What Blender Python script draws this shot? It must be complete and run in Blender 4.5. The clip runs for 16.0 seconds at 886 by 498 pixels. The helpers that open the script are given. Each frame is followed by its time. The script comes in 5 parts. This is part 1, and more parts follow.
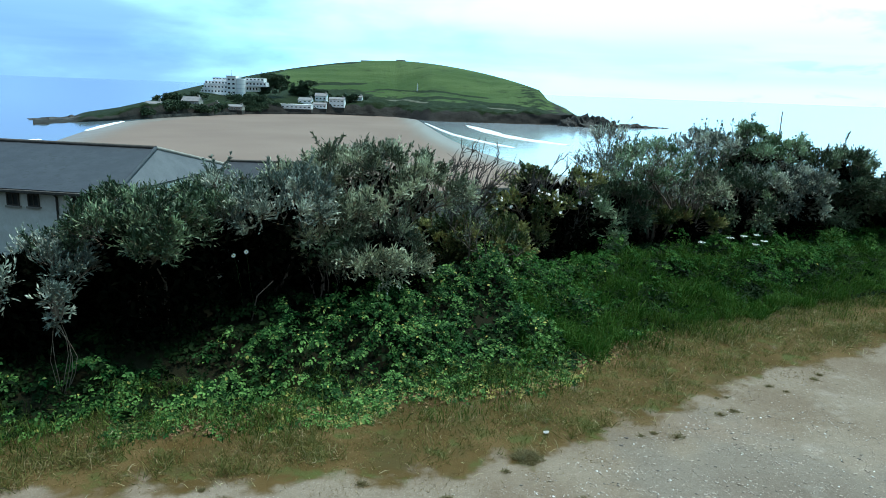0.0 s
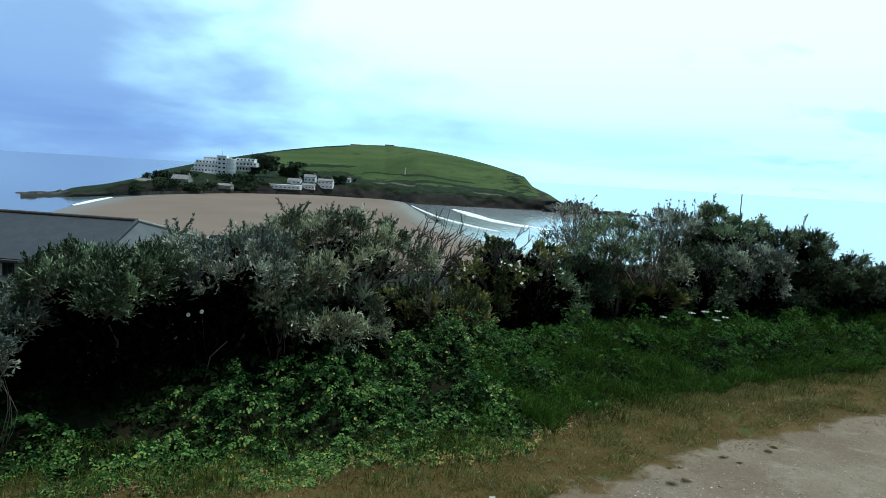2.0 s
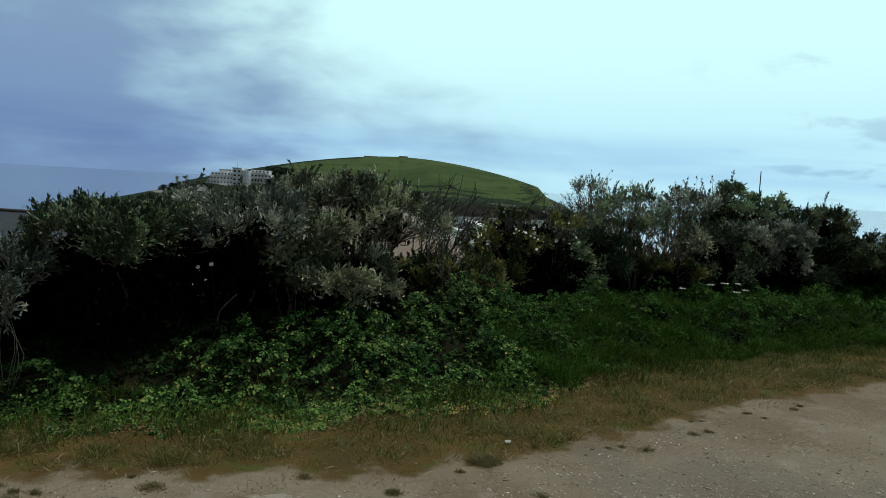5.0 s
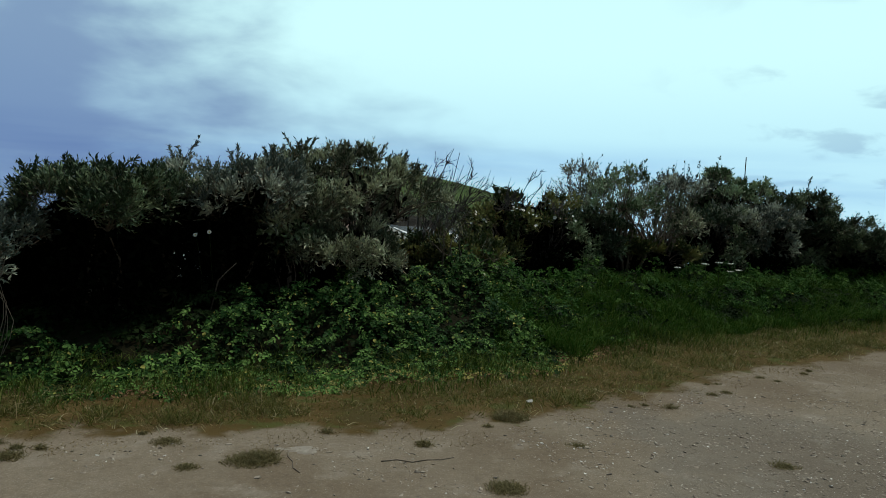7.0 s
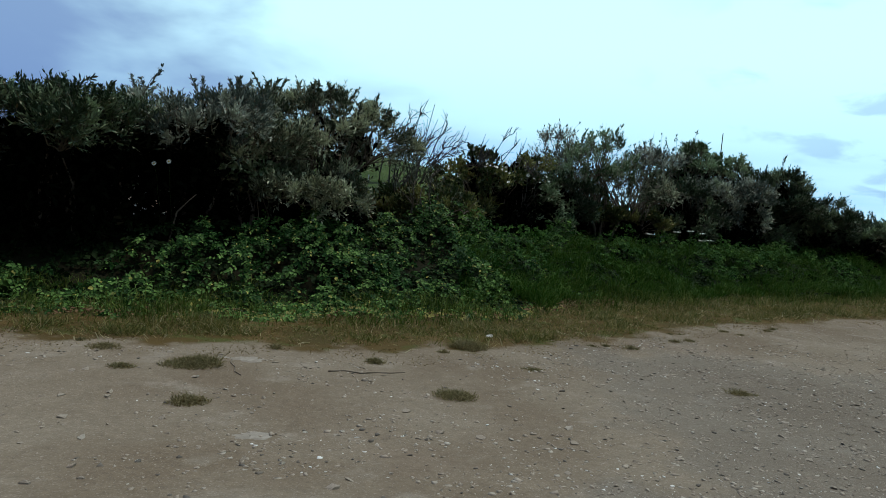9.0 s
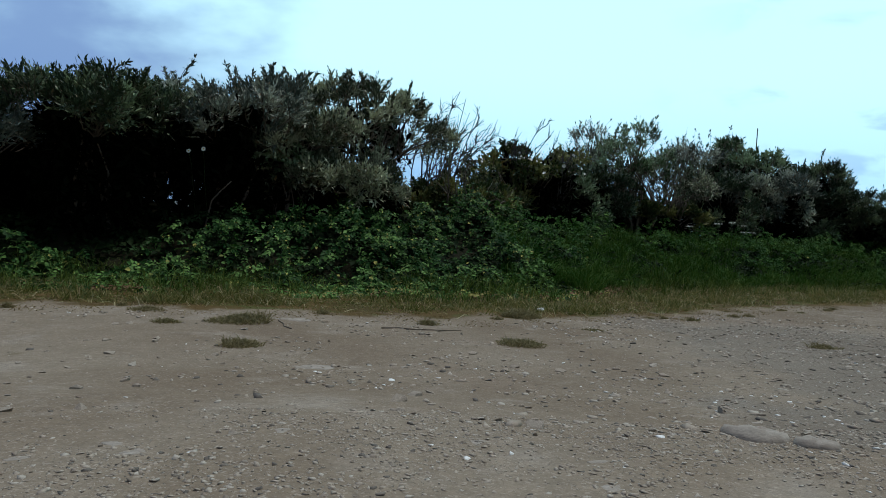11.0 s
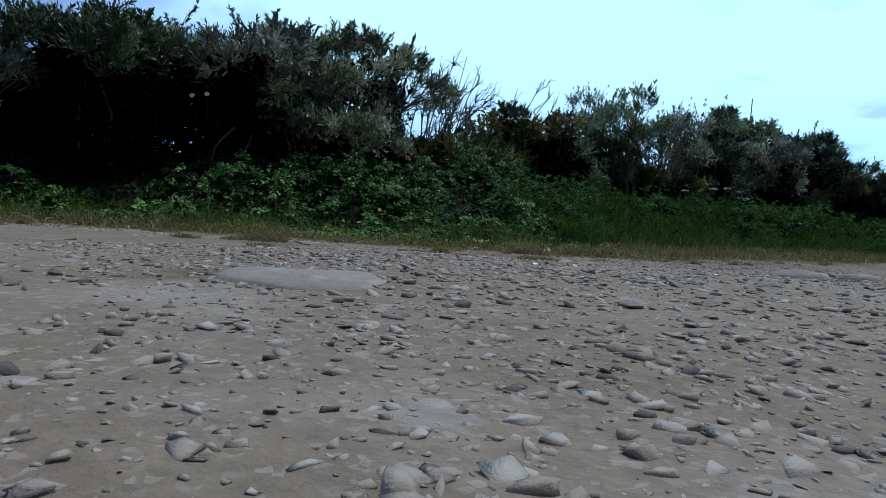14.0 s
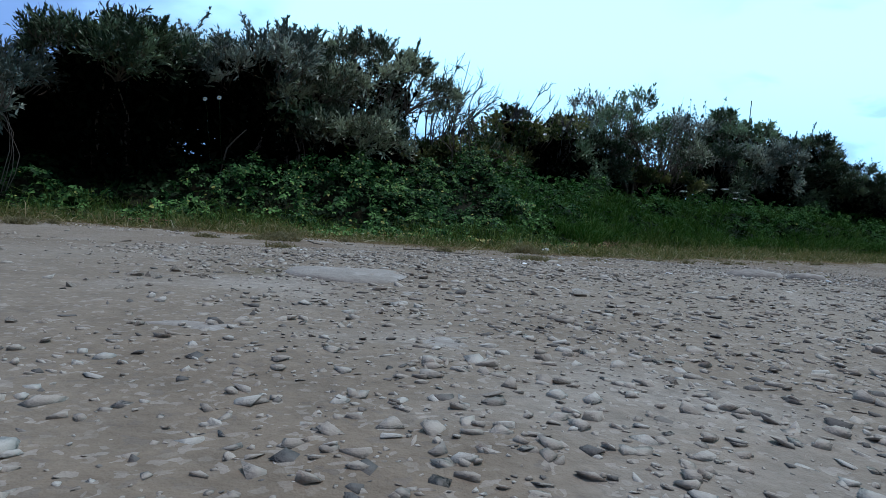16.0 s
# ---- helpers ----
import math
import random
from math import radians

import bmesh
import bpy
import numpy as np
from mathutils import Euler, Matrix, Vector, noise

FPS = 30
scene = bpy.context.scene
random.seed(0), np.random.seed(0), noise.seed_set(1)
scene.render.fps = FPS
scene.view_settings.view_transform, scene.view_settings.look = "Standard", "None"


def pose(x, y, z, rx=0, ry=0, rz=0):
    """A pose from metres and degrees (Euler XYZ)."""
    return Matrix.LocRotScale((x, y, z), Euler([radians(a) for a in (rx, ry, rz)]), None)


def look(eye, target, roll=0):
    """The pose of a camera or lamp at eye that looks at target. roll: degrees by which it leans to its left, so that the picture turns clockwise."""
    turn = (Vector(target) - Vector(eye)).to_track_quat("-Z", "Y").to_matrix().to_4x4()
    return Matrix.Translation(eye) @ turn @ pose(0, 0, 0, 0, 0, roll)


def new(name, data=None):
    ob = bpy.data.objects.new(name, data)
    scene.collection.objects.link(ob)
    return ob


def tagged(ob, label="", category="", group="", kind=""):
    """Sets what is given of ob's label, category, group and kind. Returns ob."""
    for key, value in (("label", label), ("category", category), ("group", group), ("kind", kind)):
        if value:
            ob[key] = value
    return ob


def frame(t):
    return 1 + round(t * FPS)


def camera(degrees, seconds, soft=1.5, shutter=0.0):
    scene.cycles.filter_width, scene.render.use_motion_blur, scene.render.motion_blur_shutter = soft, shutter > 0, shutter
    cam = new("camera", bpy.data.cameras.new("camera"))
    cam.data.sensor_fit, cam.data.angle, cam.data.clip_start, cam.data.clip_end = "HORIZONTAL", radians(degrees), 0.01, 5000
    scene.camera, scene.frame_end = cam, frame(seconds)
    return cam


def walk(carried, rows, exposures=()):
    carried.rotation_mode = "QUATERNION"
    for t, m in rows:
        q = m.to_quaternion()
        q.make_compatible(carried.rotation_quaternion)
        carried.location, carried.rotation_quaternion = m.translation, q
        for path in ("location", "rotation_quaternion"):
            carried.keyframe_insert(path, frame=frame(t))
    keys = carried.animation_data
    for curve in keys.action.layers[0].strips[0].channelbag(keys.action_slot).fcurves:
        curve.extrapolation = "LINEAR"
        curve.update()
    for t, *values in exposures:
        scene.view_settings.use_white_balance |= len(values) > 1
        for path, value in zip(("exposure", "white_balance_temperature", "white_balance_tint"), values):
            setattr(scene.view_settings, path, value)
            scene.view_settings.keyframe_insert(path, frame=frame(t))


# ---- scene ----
cam = camera(66.6, 16.0, soft=0.6)
# seconds, eye, yaw, pitch, lean to the left
PATH = [
    (0.0, 0.000, 0.000, 2.799, -0.07, -13.39, 2.09),
    (0.5, 0.118, -0.025, 2.819, -0.81, -12.62, 3.13),
    (1.0, 0.243, -0.057, 2.762, -1.32, -12.96, 3.49),
    (1.5, 0.269, -0.093, 2.711, -0.81, -8.40, 2.65),
    (2.0, 0.318, -0.142, 2.647, -1.01, -6.36, 3.40),
    (2.5, 0.329, -0.190, 2.587, -0.44, -6.62, 2.27),
    (3.0, 0.352, -0.148, 2.508, -1.62, -5.74, 2.96),
    (3.5, 0.371, -0.111, 2.471, -0.93, -5.78, 2.69),
    (4.0, 0.365, -0.083, 2.433, -1.87, -6.04, 2.70),
    (4.5, 0.370, -0.030, 2.116, -0.69, -3.63, 3.29),
    (4.7, 0.381, -0.061, 2.067, 0.35, -5.54, 3.25),
    (6.8, -0.015, 0.072, 1.527, -3.16, -3.79, 1.71),
    (7.0, -0.015, 0.092, 1.511, -2.44, -4.33, 2.84),
    (7.5, -0.044, 0.094, 1.512, -2.36, -5.33, 2.92),
    (8.0, 0.026, 0.074, 1.384, -2.60, -5.20, 3.71),
    (8.5, 0.082, 0.121, 1.239, -2.54, -5.16, 4.99),
    (9.0, 0.153, 0.182, 1.050, -4.25, -5.19, 5.20),
    (9.5, 0.138, 0.330, 0.849, -3.43, -3.05, 4.36),
    (10.0, 0.139, 0.421, 0.611, -3.85, -3.76, 5.15),
    (10.2, 0.118, 0.423, 0.570, -3.15, -3.35, 4.49),
    (12.3, -0.093, 0.267, 0.647, -2.37, -2.91, 2.96),
    (12.5, -0.098, 0.283, 0.646, -2.97, -2.95, 3.36),
    (13.0, -0.114, 0.310, 0.546, -2.43, -3.35, 3.66),
    (13.5, -0.098, 0.345, 0.420, -3.30, -3.30, 4.79),
    (14.0, -0.126, 0.321, 0.276, -3.48, -4.47, 4.37),
    (14.5, -0.165, 0.261, 0.324, -3.23, -4.68, 2.42),
    (15.0, -0.152, 0.216, 0.377, -3.54, -4.48, 3.82),
    (15.5, -0.129, 0.218, 0.305, -3.74, -4.32, 3.28),
    (16.0, -0.142, 0.091, 0.302, -3.23, -4.65, 4.57),
]
EXPOSURES = [(0.0, 0.06, 5700, 0), (1.0, 0.06, 5700, 0), (2.0, -0.48, 6150, 6), (3.5, -1.0, 7000, 10), (7.0, -1.12, 6900, 10), (9.0, -0.94, 6400, 13), (10.0, -1.03, 6250, 14), (12.5, -0.94, 5900, 18), (14.0, -0.96, 5550, 19), (14.5, -0.86, 5500, 19), (15.0, -0.81, 5450, 18), (16.0, -0.77, 5350, 18)]
walk(cam, [(t, pose(x, y, z, 0, 0, yaw) @ pose(0, 0, 0, 90 + pitch, 0, 0) @ pose(0, 0, 0, 0, 0, lean)) for t, x, y, z, yaw, pitch, lean in PATH], EXPOSURES)

SEA = -18.0
SUN_AZIMUTH, SUN_ELEVATION = 55.0, 76.0  # degrees to the right of straight ahead, degrees up


# ---- nodes ----
class Graph:
    """A short way to write node trees."""

    def __init__(self, tree):
        self.tree = tree
        tree.nodes.clear()

    def node(self, kind, inputs=None, **settings):
        n = self.tree.nodes.new("ShaderNode" + kind)
        for key, value in settings.items():
            setattr(n, key, value)
        for key, value in (inputs or {}).items():
            if isinstance(value, bpy.types.NodeSocket):
                self.tree.links.new(value, n.inputs[key])
            else:
                n.inputs[key].default_value = value
        return n

    def math(self, op, a, b=0.0, clamp=False):
        return self.node("Math", {0: a, 1: b}, operation=op, use_clamp=clamp).outputs[0]

    def mix(self, fac, a, b, blend="MIX"):
        n = self.node("Mix", data_type="RGBA", blend_type=blend)
        for i, value in ((0, fac), (6, a), (7, b)):
            if isinstance(value, bpy.types.NodeSocket):
                self.tree.links.new(value, n.inputs[i])
            else:
                n.inputs[i].default_value = value if i == 0 else (*value[:3], 1)
        return n.outputs[2]

    def noise(self, vector, scale, detail=4.0, rough=0.55, distortion=0.0):
        return self.node("TexNoise", {"Vector": vector, "Scale": scale, "Detail": detail, "Roughness": rough, "Distortion": distortion}).outputs[0]

    def ramp(self, fac, lo, hi):
        return self.node("MapRange", {0: fac, 1: lo, 2: hi, 3: 0.0, 4: 1.0}, interpolation_type="SMOOTHSTEP").outputs[0]


# ---- world, sun ----
def build_world():
    world = bpy.data.worlds.new("overcast_sky")
    scene.world = world
    world.use_nodes = True
    g = Graph(world.node_tree)
    way = g.node("TexCoord").outputs["Generated"]
    sep = g.node("SeparateXYZ", {0: way}).outputs
    # cloud sheet, seen in perspective
    up = g.math("ADD", g.math("MAXIMUM", sep[2], 0.0), 0.28)
    flat = g.node("CombineXYZ", {0: g.math("DIVIDE", sep[0], up), 1: g.math("DIVIDE", sep[1], up), 2: 3.1}).outputs[0]
    big = g.noise(flat, 0.95, 4.0, 0.5, 0.2)
    small = g.noise(flat, 2.6, 6.0, 0.5, 0.15)
    cloud = g.math("ADD", g.math("MULTIPLY", big, 0.85), g.math("MULTIPLY", g.math("SUBTRACT", small, 0.4), g.math("ADD", 0.7, g.math("MULTIPLY", g.ramp(sep[2], 0.08, 0.3), 1.1))))
    # the veil is thinnest towards the hidden sun
    side = g.node("VectorMath", {0: way, 1: (0.62, 0.56, 0.55)}, operation="DOT_PRODUCT").outputs["Value"]
    thin = g.ramp(side, 0.22, 0.97)
    light = g.ramp(g.math("ADD", cloud, g.math("SUBTRACT", g.math("MULTIPLY", thin, 0.8), g.math("MULTIPLY", g.ramp(g.math("ADD", sep[0], g.math("MULTIPLY", sep[2], -0.35)), -0.2, -0.6), 0.25))), 0.22, 1.05)
    wisp = g.math("MULTIPLY", g.ramp(g.noise(flat, 4.6, 5.0, 0.5, 0.4), 0.56, 0.72), g.ramp(sep[0], 0.25, 0.6))
    light = g.math("SUBTRACT", light, g.math("MULTIPLY", wisp, 0.4), clamp=True)
    veil = g.mix(light, SKY_DARK, SKY_LIGHT)
    # thicker, greyer cloud inland
    inland = g.ramp(g.math("ADD", sep[1], g.math("MULTIPLY", sep[2], 0.9)), -0.4, 0.7)
    veil = g.mix(inland, g.mix(0.85, veil, (0.18, 0.19, 0.2)), veil)
    glow = g.math("MULTIPLY", g.ramp(sep[1], 0.2, 0.8), g.ramp(sep[2], 0.85, 0.45))
    veil = g.node("VectorMath", {0: veil, "Scale": g.math("ADD", 1.0, g.math("MULTIPLY", glow, 0.45))}, operation="SCALE").outputs[0]
    veil = g.mix(g.ramp(sep[2], 0.22, 0.03), veil, (0.78, 0.83, 0.95), "MULTIPLY")  # moist air low over the sea
    # a thin bank of cloud lying far out over the sea
    out = g.node("VectorMath", {0: way, 1: (2.2, 2.2, 26.0)}, operation="MULTIPLY").outputs[0]
    lying = g.math("MULTIPLY", g.math("MULTIPLY", g.ramp(sep[2], 0.004, 0.035), g.ramp(sep[2], 0.1, 0.05)), g.ramp(g.noise(out, 1.0, 4.0, 0.5), 0.3, 0.62))
    veil = g.mix(g.math("MULTIPLY", lying, 0.6), veil, (0.58, 0.66, 0.86), "MULTIPLY")
    sky = g.node("TexSky", sky_type="NISHITA", sun_disc=False, sun_elevation=radians(SUN_ELEVATION), sun_rotation=radians(SUN_AZIMUTH)).outputs[0]
    clear = g.node("VectorMath", {0: sky, "Scale": 0.06}, operation="SCALE").outputs[0]
    colour = g.mix(0.9, clear, veil)
    back = g.node("Background", {0: colour, 1: SKY_STRENGTH}).outputs[0]
    g.node("OutputWorld", {0: back})


SKY_DARK, SKY_LIGHT, SKY_STRENGTH = (0.335, 0.555, 0.9), (1.02, 1.66, 1.78), 1.0
build_world()
sun = new("sun", bpy.data.lights.new("sun", "SUN"))
sun.data.energy, sun.data.angle, sun.data.color = 3.6, radians(12), (1.0, 0.9, 0.78)
sun_way = Vector((math.sin(radians(SUN_AZIMUTH)) * math.cos(radians(SUN_ELEVATION)), math.cos(radians(SUN_AZIMUTH)) * math.cos(radians(SUN_ELEVATION)), math.sin(radians(SUN_ELEVATION))))
sun.matrix_world = look(sun_way * 50, (0, 0, 0))


# ---- materials ----
def material(name, colours, scale=8.0, rough=0.8, bump=0.3, bump_scale=None, fine=None, metallic=0.0, spec=0.3, coords="Object", island=0.0, distance=0.01):
    """A surface of two or three colours in patches, with grain and relief."""
    m = bpy.data.materials.new(name)
    m.use_nodes = True
    g = Graph(m.node_tree)
    p = g.node("TexCoord").outputs[coords]
    a = g.ramp(g.noise(p, scale, 5.0), 0.35, 0.65)
    colour = g.mix(a, colours[0], colours[1])
    grain = g.noise(p, (fine or scale * 9), 3.0, 0.7)
    if len(colours) > 2:
        colour = g.mix(g.ramp(g.noise(p, scale * 2.7, 6.0), 0.52, 0.68), colour, colours[2])
    colour = g.mix(0.5, colour, g.mix(grain, (0.35, 0.35, 0.35), (1.0, 1.0, 1.0)), "OVERLAY")
    if island:
        rnd = g.node("NewGeometry").outputs["Random Per Island"]
        colour = g.mix(g.ramp(rnd, 0.68, 0.95), colour, (0.4, 0.355, 0.3))
        colour = g.mix(g.ramp(rnd, 0.2, 0.05), colour, (0.125, 0.11, 0.096))
    bsdf = g.node("BsdfPrincipled", {"Base Color": colour, "Roughness": rough, "Metallic": metallic, "Specular IOR Level": spec})
    if bump:
        relief = g.noise(p, bump_scale or scale * 5, 6.0, 0.65)
        g.tree.links.new(g.node("Bump", {"Strength": bump, "Distance": distance, "Height": relief}).outputs[0], bsdf.inputs["Normal"])
    g.node("OutputMaterial", {0: bsdf.outputs[0]})
    return m


def leaf_material(name, colours, rough=0.55, through_light=0.25, odd=None, pale=0.3, by_plant=False, spec=0.3):
    """Leaves that differ one by one and let some light through; by_plant: new growth is pale cushion by cushion."""
    m = bpy.data.materials.new(name)
    m.use_nodes = True
    g = Graph(m.node_tree)
    rnd = g.node("NewGeometry").outputs["Random Per Island"]
    p = g.node("TexCoord").outputs["Object"]
    patch = g.ramp(g.noise(p, 2.3, 4.0), 0.35, 0.65)
    colour = g.mix(patch, colours[0], colours[1])
    share = g.ramp(rnd, pale, 1.0)
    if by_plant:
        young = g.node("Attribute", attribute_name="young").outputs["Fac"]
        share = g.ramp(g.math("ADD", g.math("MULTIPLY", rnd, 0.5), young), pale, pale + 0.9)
    colour = g.mix(share, colour, colours[2])
    if odd:
        again = g.math("FRACT", g.math("MULTIPLY", rnd, 37.3))
        colour = g.mix(g.ramp(again, 1.0 - odd[1], 1.0 - odd[1] * 0.6), colour, odd[0])
    bsdf = g.node("BsdfPrincipled", {"Base Color": colour, "Roughness": rough, "Specular IOR Level": spec})
    trans = g.node("BsdfTranslucent", {0: colour})
    out = g.node("MixShader", {0: through_light, 1: bsdf.outputs[0], 2: trans.outputs[0]})
    g.node("OutputMaterial", {0: out.outputs[0]})
    return m


# near-black colour paints the deep shade inside the hedge
SHADE = leaf_material("shade_black_leaves", [(0.003, 0.004, 0.0025), (0.0025, 0.0035, 0.002), (0.005, 0.005, 0.003)], rough=1.0, through_light=0.0, spec=0.0)
SPRIG = leaf_material("grey_green_sprigs", [(0.036, 0.056, 0.029), (0.062, 0.084, 0.047), (0.5, 0.54, 0.37)], rough=0.5, through_light=0.1, odd=((0.17, 0.12, 0.07), 0.05), by_plant=True)
SILVER = leaf_material("silvery_sprigs", [(0.06, 0.088, 0.074), (0.092, 0.122, 0.1), (0.56, 0.61, 0.5)], rough=0.5, through_light=0.08, odd=((0.2, 0.15, 0.09), 0.04), by_plant=True)
OLIVE = leaf_material("olive_sprigs", [(0.026, 0.05, 0.024), (0.043, 0.072, 0.035), (0.31, 0.4, 0.23)], rough=0.5, through_light=0.06, odd=((0.14, 0.12, 0.06), 0.04), pale=0.5, by_plant=True)
FRESH = leaf_material("fresh_green_sprigs", [(0.052, 0.1, 0.042), (0.08, 0.135, 0.058), (0.35, 0.47, 0.29)], rough=0.45, through_light=0.12, odd=((0.3, 0.22, 0.1), 0.02), by_plant=True)
DARKLEAF = leaf_material("dark_green_leaves", [(0.024, 0.05, 0.014), (0.045, 0.07, 0.02), (0.28, 0.29, 0.1)], through_light=0.12, odd=((0.24, 0.15, 0.06), 0.04), by_plant=True)
BRAMBLE = leaf_material("bramble_leaves", [(0.008, 0.043, 0.007), (0.015, 0.06, 0.01), (0.16, 0.3, 0.075)], rough=0.55, through_light=0.15, odd=((0.4, 0.38, 0.1), 0.03), pale=0.35, by_plant=True, spec=0.12)
WEED = leaf_material("weed_leaves", [(0.013, 0.055, 0.006), (0.023, 0.08, 0.009), (0.1, 0.2, 0.035)], rough=0.6, through_light=0.15, pale=0.5, by_plant=True, spec=0.08)
# dark colour holds the shade under the fresh bramble leaves
SHADELEAF = leaf_material("shade_dark_bramble_leaves", [(0.003, 0.011, 0.002), (0.005, 0.016, 0.003), (0.012, 0.026, 0.006)], rough=0.7, through_light=0.05, spec=0.08)
YELLOW = leaf_material("yellowing_leaves", [(0.3, 0.28, 0.06), (0.2, 0.22, 0.06), (0.4, 0.32, 0.1)], rough=0.5)
GRASS = leaf_material("grass_blades", [(0.08, 0.1, 0.018), (0.105, 0.108, 0.022), (0.25, 0.215, 0.075)], through_light=0.4, odd=((0.42, 0.33, 0.18), 0.08))
FOOTGRASS = leaf_material("bright_long_grass", [(0.028, 0.068, 0.008), (0.044, 0.082, 0.011), (0.15, 0.19, 0.04)], rough=0.6, through_light=0.25, spec=0.12)
BANKGRASS = leaf_material("lush_grass", [(0.019, 0.072, 0.007), (0.034, 0.095, 0.01), (0.09, 0.155, 0.027)], rough=0.6, through_light=0.2, spec=0.08)
TUFTGRASS = leaf_material("dull_tuft_grass", [(0.18, 0.147, 0.066), (0.14, 0.128, 0.052), (0.3, 0.245, 0.125)], through_light=0.4)
DRYGRASS = leaf_material("dry_grass", [(0.165, 0.112, 0.044), (0.125, 0.095, 0.036), (0.3, 0.22, 0.1)], through_light=0.4, odd=((0.42, 0.34, 0.2), 0.1))
STRAW = leaf_material("bleached_straw", [(0.42, 0.37, 0.2), (0.34, 0.29, 0.15), (0.55, 0.5, 0.32)], through_light=0.3)
WITHERED = leaf_material("withered_leaves", [(0.12, 0.055, 0.03), (0.16, 0.085, 0.04), (0.3, 0.2, 0.1)], rough=0.8, through_light=0.1)
BARK = material("grey_brown_bark", [(0.11, 0.085, 0.065), (0.19, 0.16, 0.13), (0.07, 0.055, 0.04)], scale=9, bump=0.5)
TWIG = material("dark_dry_twigs", [(0.05, 0.044, 0.04), (0.085, 0.075, 0.066), (0.035, 0.03, 0.027)], scale=9, bump=0.4)
PETAL = material("white_petals", [(0.82, 0.82, 0.78), (0.74, 0.74, 0.68)], scale=20, bump=0.05)
POLLEN = material("yellow_flower_centre", [(0.55, 0.38, 0.05), (0.4, 0.26, 0.03)], scale=200, bump=0.3)
STONE = material("pale_chippings", [(0.25, 0.208, 0.166), (0.31, 0.262, 0.212), (0.19, 0.156, 0.124)], scale=14, bump=0.7, bump_scale=90, spec=0.08, rough=0.95, island=1.0, distance=0.004)
QUARTZ = material("white_quartz", [(0.7, 0.69, 0.66), (0.58, 0.56, 0.52)], scale=25, bump=0.4)
SLAB = material("flush_bedrock", [(0.245, 0.213, 0.18), (0.21, 0.18, 0.15), (0.28, 0.248, 0.213)], scale=9, bump=0.5, bump_scale=70, spec=0.08)
SLATE = material("roof_slate", [(0.023, 0.026, 0.034), (0.031, 0.035, 0.043), (0.02, 0.023, 0.028)], scale=1.5, rough=0.7, bump=0.2, bump_scale=20)
CEMENT = material("grey_slate_hanging", [(0.078, 0.085, 0.096), (0.095, 0.102, 0.113)], scale=1.2, bump=0.2, bump_scale=30)
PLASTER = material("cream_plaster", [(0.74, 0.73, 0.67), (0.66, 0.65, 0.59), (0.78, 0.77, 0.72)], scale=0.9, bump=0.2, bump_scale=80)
WHITEWALL = material("white_painted_wall", [(0.92, 0.92, 0.92), (0.86, 0.87, 0.88)], scale=0.15, bump=0.05, bump_scale=4)
GREYWALL = material("weathered_stone_wall", [(0.3, 0.28, 0.25), (0.2, 0.19, 0.17), (0.38, 0.36, 0.33)], scale=0.3, bump=0.5, bump_scale=2, distance=0.2)
GREYROOF = material("weathered_roof", [(0.2, 0.19, 0.19), (0.14, 0.14, 0.15)], scale=0.4, bump=0.2, bump_scale=3)
FRAME = material("dark_window_frame", [(0.05, 0.045, 0.04), (0.08, 0.07, 0.06)], scale=6, bump=0.1)
DULLFRAME = material("grey_window_frame", [(0.74, 0.76, 0.79), (0.64, 0.67, 0.7)], scale=2, bump=0.1)
PALEPAINT = material("weathered_board", [(0.2, 0.18, 0.16), (0.28, 0.26, 0.23)], scale=3, bump=0.1)
GLASS = material("window_glass", [(0.02, 0.025, 0.03), (0.035, 0.04, 0.045)], scale=0.8, rough=0.08, bump=0.0, spec=0.6)
ROCK = material("dark_sea_rock", [(0.032, 0.03, 0.028), (0.06, 0.055, 0.048), (0.02, 0.02, 0.02)], scale=0.12, bump=1.0, bump_scale=0.6, distance=1.0)
PINE = material("dark_pine_needles", [(0.024, 0.045, 0.022), (0.042, 0.068, 0.034)], scale=0.6, bump=0.8, bump_scale=3, distance=0.4)
FOAM = material("white_foam", [(0.8, 0.82, 0.83), (0.62, 0.66, 0.68)], scale=0.5, bump=0.4, bump_scale=2, distance=0.2)


